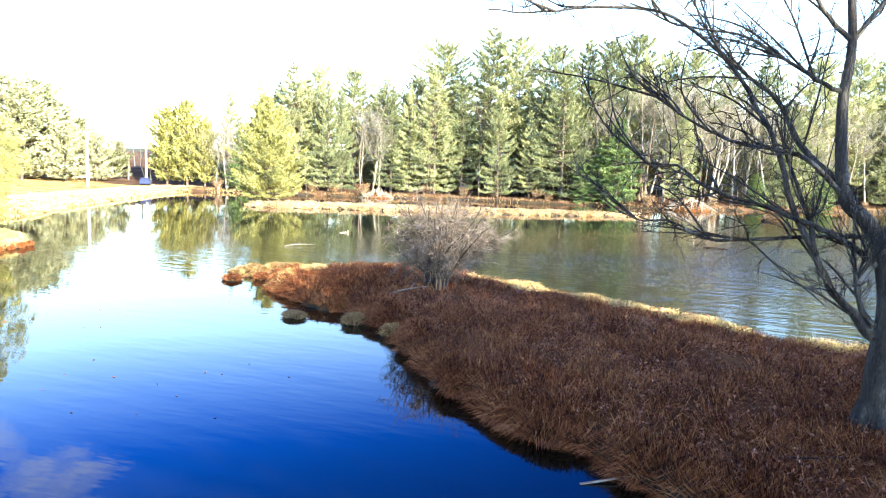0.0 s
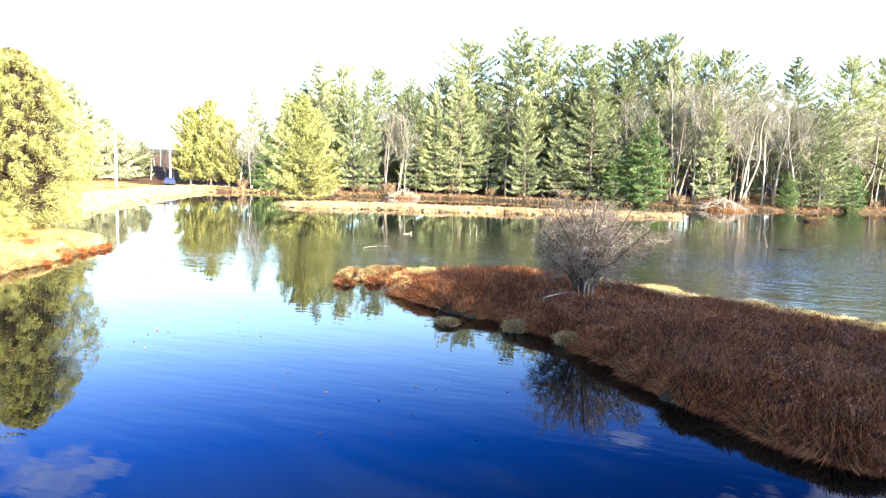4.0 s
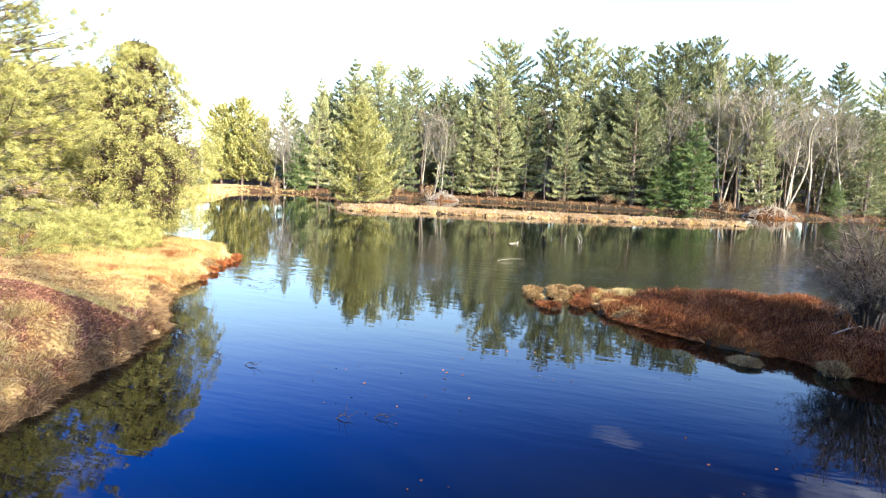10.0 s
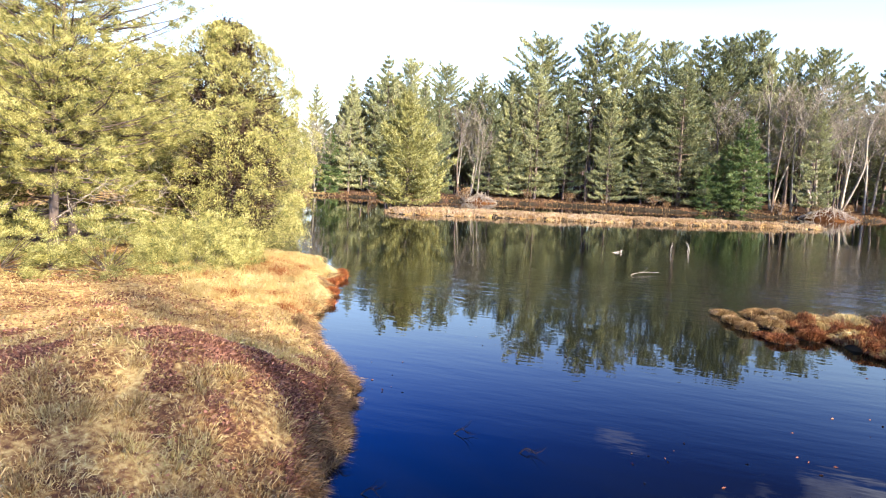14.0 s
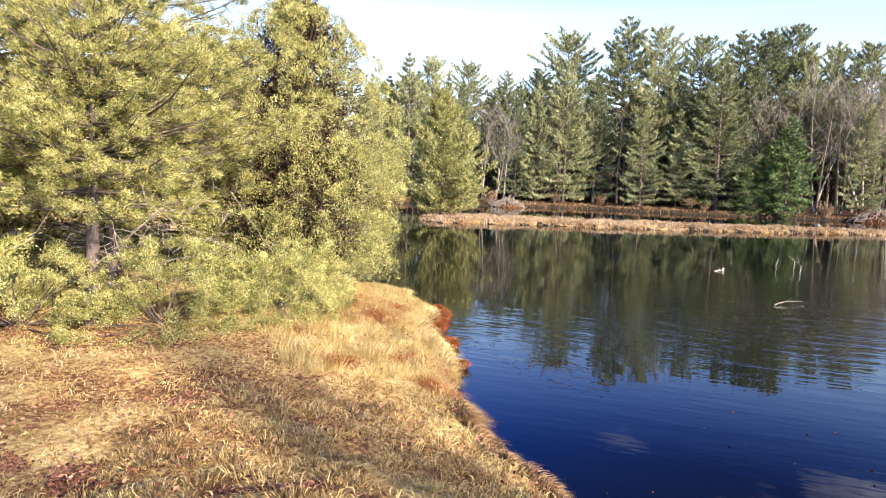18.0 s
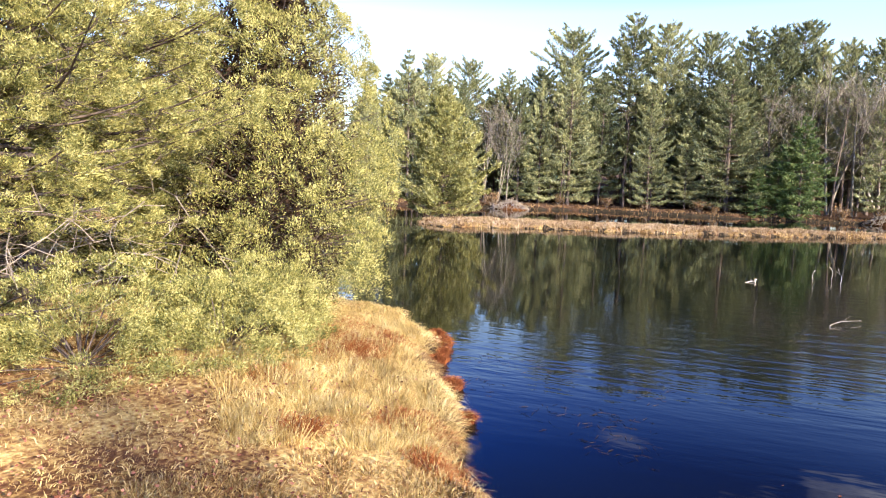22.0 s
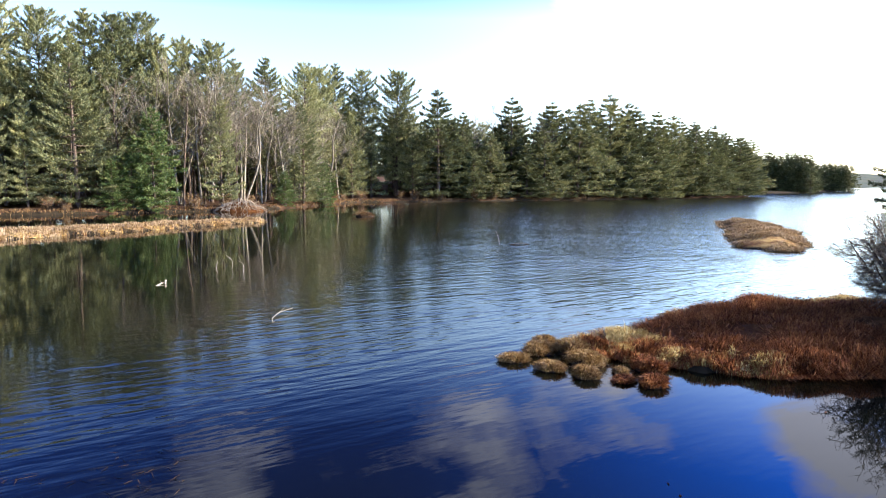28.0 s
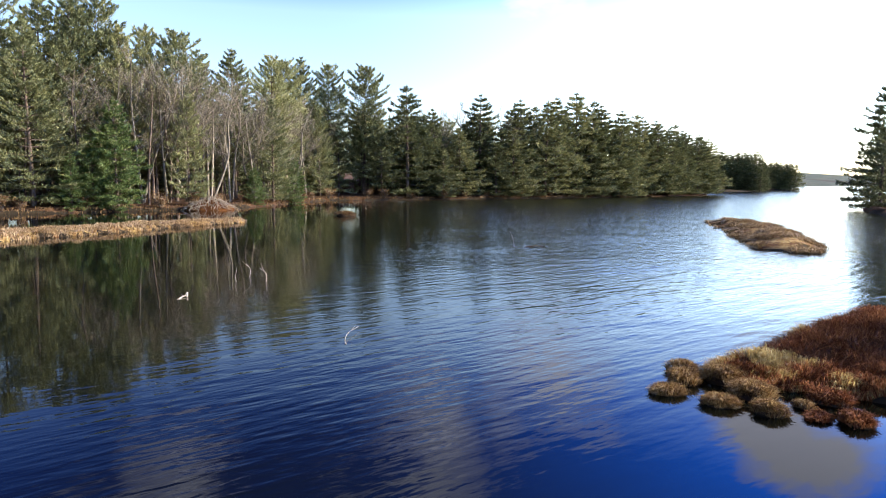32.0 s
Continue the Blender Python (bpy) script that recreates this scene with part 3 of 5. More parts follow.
# per kind: height, reach, clear stem, whorls, boughs a whorl; the crown is plumes of needle tufts along the boughs
pine_habit = dict(plume=46, thick=0.17, needle=0.17, loose=0.42)
PINE_KINDS = [(*conifer_meshes(22, 5.3, 0.05, 23, 8, 0.42, 11, blunt=0.84, rise=0.24, ragged=0.2, **pine_habit), 22), (*conifer_meshes(22, 4.8, 0.08, 22, 8, 0.42, 12, ragged=0.26, blunt=0.76, rise=0.2, **pine_habit), 22),
              (*conifer_meshes(22, 5.5, 0.04, 24, 8, 0.42, 13, rise=0.3, blunt=0.9, ragged=0.2, **pine_habit), 22)]
TALL_KINDS = [(*conifer_meshes(24, 5.4, 0.34, 19, 8, 0.45, 21, ragged=0.3, blunt=0.68, bare=16, rise=0.28, **pine_habit), 24), (*conifer_meshes(24, 5.0, 0.4, 18, 8, 0.45, 22, ragged=0.34, blunt=0.62, bare=18, rise=0.32, **pine_habit), 24),
              (*conifer_meshes(24, 5.4, 0.26, 21, 8, 0.45, 23, ragged=0.3, blunt=0.76, bare=12, rise=0.26, **pine_habit), 24)]
shady_habit = dict(mat=M_SHADEPINE, plume=30, thick=0.18, needle=0.19, loose=0.45)
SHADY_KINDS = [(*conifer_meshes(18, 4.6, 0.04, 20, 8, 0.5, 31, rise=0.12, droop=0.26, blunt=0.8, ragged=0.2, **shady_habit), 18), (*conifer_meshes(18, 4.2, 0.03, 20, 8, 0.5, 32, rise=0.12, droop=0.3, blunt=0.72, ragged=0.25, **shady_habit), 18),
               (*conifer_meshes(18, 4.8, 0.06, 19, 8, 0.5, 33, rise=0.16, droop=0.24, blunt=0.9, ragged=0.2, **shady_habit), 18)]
HEM_KINDS = [(*conifer_meshes(11, 2.9, 0.03, 24, 8, 0.3, 41, rise=0.05, droop=0.3, mat=M_HEMLOCK, needle=0.17, plume=75, thick=0.1), 11)]
deep_habit = dict(plume=19, thick=0.22, needle=0.19, loose=0.5, rings=2)
DEEP_KINDS = [(*conifer_meshes(20, 5.0, 0.08, 17, 7, 0.7, 45, ragged=0.22, blunt=0.75, rise=0.2, **deep_habit), 20), (*conifer_meshes(20, 5.0, 0.25, 15, 7, 0.7, 46, ragged=0.3, blunt=0.64, rise=0.26, bare=6, **deep_habit), 20), (*conifer_meshes(20, 4.8, 0.03, 18, 7, 0.7, 47, blunt=0.82, rise=0.2, **deep_habit), 20)]

G_FAR = "pines on the far shore"
plant(PINE_KINDS, [(-31.9, 94.0, 19.8, 1), (-28.1, 95.9, 18.8, 0.8), (-21.6, 94.4, 15.7, 0.9), (-12.2, 95.6, 20.0, 1.15), (4.1, 96.4, 14.9, 0.8), (18.4, 105.8, 15.2, 1.1), (-56.7, 83.2, 17.1, 0.8),
                   (-51.7, 85.5, 20.0, 1), (-46.4, 86.7, 17.3, 0.8), (-44.5, 87.6, 16.6, 0.7), (-38.2, 91.6, 16.9, 0.8), (-63.1, 84.1, 16.1, 0.9), (-35.6, 93.0, 17.1, 0.7), (-17.1, 95.6, 13.5, 0.8), (34.5, 124.1, 16.8, 0.9)],
      "pine_tree", "tall green pine with layered boughs at the water's edge", "tree", G_FAR)
plant(TALL_KINDS, [(-50.9, 90.2, 20.4, 1), (-46.6, 94.5, 20.2, 1), (-40.8, 95.1, 18.9, 1), (-37.4, 98.3, 19.6, 1), (-33.3, 100.6, 25.0, 1.15), (-25.5, 100.9, 26.9, 1.1), (-20.4, 100.8, 25.0, 1), (-15.7, 101.7, 23.8, 1),
                   (-10.6, 102.8, 24.6, 1), (-6.7, 103.4, 24.4, 1), (-4.2, 106.9, 25.7, 1), (-1.9, 102.8, 22.3, 0.8), (1.6, 103.9, 22.6, 0.8), (4.5, 104.1, 22.6, 1), (15.0, 112.3, 22.8, 1), (22.3, 116.8, 23.3, 1),
                   (29.9, 127.9, 24.8, 0.9), (34.4, 132.3, 26.7, 0.9), (41.4, 134.5, 26.3, 0.9), (46.4, 129.1, 25.9, 1), (9.4, 110.7, 21.9, 0.9)],
      "white_pine", "tall white pine with bare lower trunk and ragged top", "tree", G_FAR)
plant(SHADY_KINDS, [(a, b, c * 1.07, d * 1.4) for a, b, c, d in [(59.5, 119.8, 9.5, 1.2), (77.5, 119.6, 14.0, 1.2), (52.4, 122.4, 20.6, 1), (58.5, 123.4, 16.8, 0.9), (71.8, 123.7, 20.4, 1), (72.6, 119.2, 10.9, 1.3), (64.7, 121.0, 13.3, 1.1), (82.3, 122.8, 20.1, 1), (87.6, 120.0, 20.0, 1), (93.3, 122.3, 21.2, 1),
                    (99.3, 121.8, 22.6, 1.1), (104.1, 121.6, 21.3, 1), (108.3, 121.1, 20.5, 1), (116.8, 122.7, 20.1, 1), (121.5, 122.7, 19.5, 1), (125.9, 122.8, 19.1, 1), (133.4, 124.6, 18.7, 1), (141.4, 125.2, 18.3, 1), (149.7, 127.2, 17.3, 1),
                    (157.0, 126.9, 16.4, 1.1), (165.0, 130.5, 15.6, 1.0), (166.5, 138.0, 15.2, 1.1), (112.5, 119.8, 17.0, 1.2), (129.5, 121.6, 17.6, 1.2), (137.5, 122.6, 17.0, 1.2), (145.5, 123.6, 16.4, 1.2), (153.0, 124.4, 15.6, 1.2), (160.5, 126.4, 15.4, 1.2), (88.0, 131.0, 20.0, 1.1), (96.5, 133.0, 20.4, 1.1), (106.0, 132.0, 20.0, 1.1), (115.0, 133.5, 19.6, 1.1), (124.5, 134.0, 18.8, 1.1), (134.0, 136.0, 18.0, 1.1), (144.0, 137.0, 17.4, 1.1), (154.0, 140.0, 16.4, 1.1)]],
      "shaded_pine", "green pine of the far shore, shade put into its needle colour", "tree", G_FAR)
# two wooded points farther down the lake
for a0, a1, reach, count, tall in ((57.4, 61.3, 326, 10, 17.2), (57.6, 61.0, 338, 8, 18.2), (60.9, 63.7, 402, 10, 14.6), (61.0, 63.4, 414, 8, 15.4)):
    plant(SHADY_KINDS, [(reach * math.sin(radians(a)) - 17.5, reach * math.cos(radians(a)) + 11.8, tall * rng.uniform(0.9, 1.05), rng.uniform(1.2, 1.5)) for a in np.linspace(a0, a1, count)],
          "shaded_pine", "pine on a wooded point far down the lake, needles coloured as shaded", "tree", "pines on the distant points")
plant(HEM_KINDS, [(-4.2, 94.6, 12.6, 1), (-6.6, 94.7, 9.1, 1), (-8.8, 93.7, 6.4, 1), (-58.8, 81.5, 9.5, 1), (23.0, 108.7, 6.9, 1.1), (14.0, 101.2, 5.3, 1.2)],
      "hemlock", "bright green dense young hemlock on the shore", "tree", "hemlocks on the far shore")

# the wood behind the front row
fill = []
for n in range(165):
    u = rng.uniform(0, 1)
    x = -68 + 190 * u
    depth = rng.uniform(7, 48)
    y = shore_y(x) + depth
    top = np.interp(x, [-68, -45, -25, 3, 10, 35, 60, 125], [13, 16, 20, 19, 17, 20, 18, 17.5]) * rng.uniform(0.78, 1.0) + (depth - 7) * 0.05
    fill.append((x, y, top, rng.uniform(0.8, 1.1)))
plant(PINE_KINDS, [(-55.8, 88.0, 17.5, 1.1), (-58.4, 87.2, 15.2, 1.1), (-60.6, 90.5, 16.0, 1.1), (-53.0, 90.3, 18.6, 1.0)], "pine_tree", "full green pine behind the golden conifer", "tree", G_FAR)
plant(DEEP_KINDS, [(28.0, 130.0, 19.0, 1.2), (33.0, 138.0, 20.0, 1.2), (38.5, 141.0, 20.0, 1.2), (45.0, 145.0, 20.0, 1.2), (53.0, 138.0, 19.0, 1.2), (60.0, 134.0, 18.0, 1.2), (40.0, 127.5, 14.0, 1.1), (47.5, 124.0, 13.0, 1.1), (-63.0, 93.5, 15.5, 1.2), (-57.5, 96.5, 18.5, 1.2), (-65.5, 98.0, 17.0, 1.2), (-61.0, 99.5, 18.5, 1.2)], "white_pine", "white pine standing deep in the far wood", "tree", "pines deep in the far wood")
plant(DEEP_KINDS, fill, "white_pine", "white pine standing deep in the far wood", "tree", "pines deep in the far wood")

SLIM_SPOTS = [(x, shore_y(x) + d, h, 1.0) for x, d, h in zip(rng.uniform(-62, 34, 80), rng.uniform(2.5, 15, 80), rng.uniform(9, 17, 80))]
golden = conifer_meshes(10.2, 3.6, 0.05, 27, 9, 0.26, 51, rise=0.32, droop=0.02, mat=M_GOLD, needle=0.18, ragged=0.16, blunt=0.85, plume=100, thick=0.1)
plant([(*golden, 10.2)], [(-34.8, 56.6, 11.1, 1.0)], "golden_conifer", "conical golden-yellow conifer on the grassy spit", "tree", "")
left_dark = conifer_meshes(12, 3.0, 0.08, 24, 8, 0.36, 52, rise=0.45, droop=0.0, mat=M_CEDAR, needle=0.18, ragged=0.25, blunt=0.66, plume=70, thick=0.16)
plant([(*left_dark, 12)], [(-68.4, 80.5, 13.8, 1), (-71.5, 79.5, 12.7, 1.1), (-65.3, 81.0, 11.0, 0.9)], "cedar_tree", "broad olive-green cedar on the far grassy shore", "tree", "cedars on the far shore")


def bare_meshes(h, seed, limbs=9, twig=5, lean=0.5, mat=M_TWIG, r0=0.12, low=0.3, multi=1):
    """A leafless tree: trunk, forking limbs and twigs."""
    q = np.random.default_rng(seed)
    tub, tw = Tubes(), Tubes()
    for s in range(multi):
        a = q.uniform(0, 6.28)
        top = np.array([math.cos(a), math.sin(a), 0]) * h * (0.06 if multi == 1 else 0.25) + [0, 0, h * q.uniform(0.8, 1)]
        line = bend([[0, 0, -0.3], top * 0.35 + q.normal(0, 0.02 * h, 3), top * 0.7 + q.normal(0, 0.03 * h, 3), top], 4)
        tub.add(line, np.linspace(r0, 0.025, len(line)), 6)
        for k in range(limbs):
            f = q.uniform(low, 0.97)
            p = line[int(f * (len(line) - 1))]
            az = q.uniform(0, 6.28)
            L = h * (0.42 * (1 - f) + 0.14) * q.uniform(0.7, 1.2)
            d = unit(np.array([math.cos(az), math.sin(az), lean + q.uniform(0.1, 0.7)]))
            lb = bend([p, p + d * L * 0.5 + q.normal(0, 0.05 * L, 3), p + d * L + [0, 0, 0.2 * L]], 3)
            tub.add(lb, np.linspace(r0 * 0.4 * (1 - f * 0.6), 0.012, len(lb)), 4)
            for m in range(twig):
                g = q.uniform(0.25, 1)
                p2 = lb[int(g * (len(lb) - 1))]
                d2 = unit(d + q.normal(0, 0.7, 3) + [0, 0, 0.3])
                L2 = L * q.uniform(0.25, 0.5)
                l2 = np.array([p2, p2 + d2 * L2 * 0.5 + q.normal(0, 0.05 * L2, 3), p2 + unit(d2 + [0, 0, 0.3]) * L2])
                tw.add(l2, [0.022, 0.014, 0.006], 3)
                for o in range(3):
                    d3 = unit(d2 + q.normal(0, 0.6, 3))
                    p3 = l2[1 + (o > 0)] if o < 2 else l2[1]
                    tw.add(np.array([p3, p3 + d3 * L2 * 0.5]), [0.012, 0.004], 3)
    return tub.mesh("trunk", mat), tw.mesh("twigs", mat)


THIN_KINDS = [(*bare_meshes(12, 64, 9, 4), 12), (*bare_meshes(12, 65, 10, 4), 12)]
BARE_KINDS = [(*bare_meshes(12, 61, 16, 7), 12), (*bare_meshes(12, 62, 18, 7), 12), (*bare_meshes(12, 63, 14, 8, multi=2), 12)]


def plant_bare(kinds, spots, label, group):
    for n, (x, y, top, wide) in enumerate(spots):
        z = max(ground_at(x, y), 0.05) - 0.05
        trunk, twigs, hh = kinds[n % len(kinds)]
        s = (top - z) / hh
        t = thing("bare_tree", (x, y, z), label, "tree", group, rng.uniform(0, 6.28), (s * wide, s * wide, s))
        part("trunk", trunk, t)
        tagged(part("twig_spray", twigs, t), kind="stuff")


plant_bare(BARE_KINDS, [(-2.3, 97.1, 16.1, 1.1), (1.9, 97.9, 16.6, 1.2), (7.8, 100.2, 16.4, 1.2), (10.9, 102.1, 15.4, 1.2), (-41.9, 88.3, 13.3, 0.8), (-40.3, 89.5, 13.8, 0.7), (-39.0, 89.2, 12.2, 0.8), (-62.4, 79.9, 9.4, 1.2), (-60.6, 80.4, 10.6, 1.2), (-59.0, 80.7, 9.4, 1.2), (-61.5, 81.6, 11.2, 1.0),
                        (65.0, 126.7, 19.2, 1.2), (77.0, 124.6, 19.3, 1.1), (93.9, 125.6, 19.7, 1.1), (15.6, 104.9, 14.3, 1.1), (27.8, 119.1, 13.7, 1), (-7.8, 96.8, 15.0, 0.8), (5.2, 100.6, 17.6, 1.2), (12.6, 106.5, 17.8, 1.2), (19.5, 111.0, 17.0, 1.2), (24.0, 113.6, 15.6, 1.2), (8.8, 105.0, 18.4, 1.1), (31.0, 122.4, 16.0, 1.2), (-0.4, 100.6, 18.0, 1.1)],
           "pale leafless hardwood tree among the far pines", "bare trees on the far shore")
SLIM_KINDS = [(*bare_meshes(12, 66, 5, 3, r0=0.1, low=0.55, mat=M_BARK), 12), (*bare_meshes(12, 67, 6, 3, r0=0.12, low=0.5, mat=M_BARK), 12)]
plant_bare(SLIM_KINDS, SLIM_SPOTS, "slim leafless grey trunk among the far pines", "bare trees on the far shore")
hedge = [(6.6 - R * math.sin(radians(a + 1.1)), R * math.cos(radians(a + 1.1)) - 0.2, hh * 1.04, 1.4) for a, R, hh in [(39.5 + 0.42 * k, rng.uniform(112, 140), rng.uniform(7, 11)) for k in range(22)]]
plant_bare(THIN_KINDS, hedge, "leafless tree at the back of the field", "bare trees behind the field")

# the wood behind the field, and the trees on the near shore whose shade lies over the peninsula
field_wood = [(6.6 - R * math.sin(radians(a + 1.1)), R * math.cos(radians(a + 1.1)) - 0.2, hh * 1.04, 1.4) for a, R, hh in [(47.0, 118, 7), (48.4, 112, 8), (49.6, 118, 10), (50.5, 108, 9), (51.3, 116, 12.5), (52.3, 113, 14.5), (53.3, 107, 13.5), (54.3, 118, 15.5), (55.5, 110, 14), (56.5, 115, 15), (58, 108, 14), (60, 104, 13)]]
field_wood += [(-76.9, 44.7, 11, 1.2), (-83.5, 40.2, 12, 1.2), (-74.8, 35.6, 9, 1.2), (-60.8, 31.1, 8, 1.2), (-68.6, 24.7, 9, 1.2)]
field_kind = conifer_meshes(12, 3.3, 0.06, 18, 8, 0.55, 53, rise=0.4, droop=0.0, mat=M_FIELDTREE, needle=0.19, ragged=0.35, blunt=0.62, rings=2, plume=36, thick=0.2)
plant([(*field_kind, 12)], field_wood, "cedar_tree", "olive-green evergreen at the back of the field", "tree", "trees behind the field")
near_shore = [(30, -1.7, 15.6, 0.85), (33, -4.5, 17, 0.85), (27.9, 1.6, 14.2, 0.85), (30.9, -0.6, 15.6, 0.85), (27.9, -2.4, 14.6, 0.85), (34.9, -1.6, 17.0, 0.75), (27.9, -5.8, 14.6, 0.8), (34.9, -6.7, 16.6, 0.75), (31.9, -4.7, 15.6, 0.85), (28.0, 2.4, 13.4, 0.75), (31.0, 1.7, 14.6, 0.7), (28.3, 3.9, 13.4, 0.7), (33.5, 1.6, 15.6, 0.65), (29.8, 4.0, 13.8, 0.6), (36.0, 0.4, 16.4, 0.6)]
plant(DEEP_KINDS, near_shore, "pine_tree", "pine on the near shore beyond the peninsula", "tree", "pines on the near shore")
plant_bare(BARE_KINDS, [(33, -19.0, 23, 0.4), (38, -17.8, 28, 0.2), (29, -13.9, 24, 0.2), (30, -14.4, 25, 0.2), (34, -16.4, 27, 0.2), (31, -18.9, 27, 0.26), (34, -20.8, 28, 0.26), (36, -22.4, 29, 0.26), (32, -18.6, 27, 0.16)],
           "tall leafless hardwood on the near shore", "bare trees on the near shore")
plant_bare(THIN_KINDS, [(34, -22.6, 26, 1.0), (38, -25, 27, 1.0), (30.5, -18.2, 23, 0.8), (29, -20.2, 22, 0.9), (36, -21.6, 25.5, 0.8), (27.9, -12.6, 22, 0.75), (30.9, -14.3, 23, 0.7), (34.9, -15.9, 25, 0.7), (37.9, -17.7, 26, 0.65), (29.9, -14.2, 22.5, 0.4), (31.9, -20.3, 24, 0.7), (28.9, -22.2, 22, 0.9), (32.9, -25.1, 24, 0.9), (38.9, -25.7, 27, 0.9), (26.9, -26.2, 21, 0.9), (36.9, -29.7, 26, 0.9)],
           "tall leafless hardwood on the near shore", "bare trees on the near shore")
plant(SHADY_KINDS, [(82.5, 48.2, 16.2, 0.9), (88.1, 52.7, 18, 1.1), (95.5, 53.8, 17.5, 1.2), (104.9, 56.8, 17, 1.3), (76, 41.0, 16, 1.0)], "shaded_pine", "pine leaning over the water on the near shore, needles coloured as shaded", "tree", "pines on the near shore")

# ---- the near bare tree on the peninsula ----


def limb_twigs(tub, line, q, n, size, drop=0.0):
    """Fine twigs along a limb, each with side shoots."""
    span = unit(line[-1] - line[0])
    for _ in range(n):
        g = q.uniform(0.15, 1)
        i = int(g * (len(line) - 1))
        d = unit(span * 0.7 + q.normal(0, 0.6, 3) + [0, 0, 0.12 - drop])
        L = size * q.uniform(0.4, 1.2)
        l2 = bend([line[i], line[i] + d * L * 0.5 + q.normal(0, 0.05 * L, 3), line[i] + d * L + q.normal(0, 0.1 * L, 3)], 2)
        tub.add(l2, np.linspace(0.009, 0.0035, len(l2)), 3)
        for _ in range(3):
            p = l2[q.integers(1, len(l2))]
            d3 = unit(d + q.normal(0, 0.6, 3))
            m = p + d3 * L * 0.2 + q.normal(0, 0.02, 3)
            tub.add(np.array([p, m, m + unit(d3 + [0, 0, 0.2]) * L * 0.2]), [0.006, 0.0045, 0.002], 3)


def near_tree():
    q = np.random.default_rng(91)
    base = Vector((10.52, 9.70, ground_at(10.52, 9.70)))
    t = thing("bare_tree", base, "old leafless grey-barked tree with low spreading limbs on the bank", "tree")
    shift = np.array(base)
    trunk = Tubes()
    line = bend([(10.59, 9.74, 0.35), (10.57, 9.72, 1.05), (10.53, 9.70, 1.54), (10.56, 9.71, 1.92), (10.54, 9.71, 2.41), (10.39, 9.66, 3.01), (10.17, 9.55, 3.35), (9.95, 9.48, 3.55), (9.84, 9.43, 3.98), (9.78, 9.41, 4.80), (9.82, 9.41, 5.49), (9.75, 9.44, 6.42), (9.77, 9.44, 7.72), (9.92, 9.55, 9.01)], 4)
    k = len(line)
    rad = np.interp(np.linspace(0, 1, k), [0, 0.08, 0.16, 0.4, 0.6, 1], [0.3, 0.21, 0.15, 0.11, 0.075, 0.025])
    trunk.add(line - shift, rad, 12)
    for a in np.linspace(0, 6.28, 6)[:-1]:
        d = np.array([math.cos(a), math.sin(a), 0])
        trunk.add(bend([line[3] - shift + d * 0.1, line[1] - shift + d * 0.38 + [0, 0, -0.25], line[1] - shift + d * 0.75 + [0, 0, -0.6]], 3), np.linspace(0.16, 0.05, 7), 6)
    part("trunk", trunk.mesh("trunk", M_GREY), t)
    low = [(10.54, 9.69, 1.85), (10.35, 9.63, 1.88), (10.15, 9.47, 2.10), (9.86, 9.31, 2.38), (9.61, 9.19, 2.89), (9.49, 9.14, 3.32), (9.19, 9.02, 4.02), (8.98, 8.96, 4.58)]
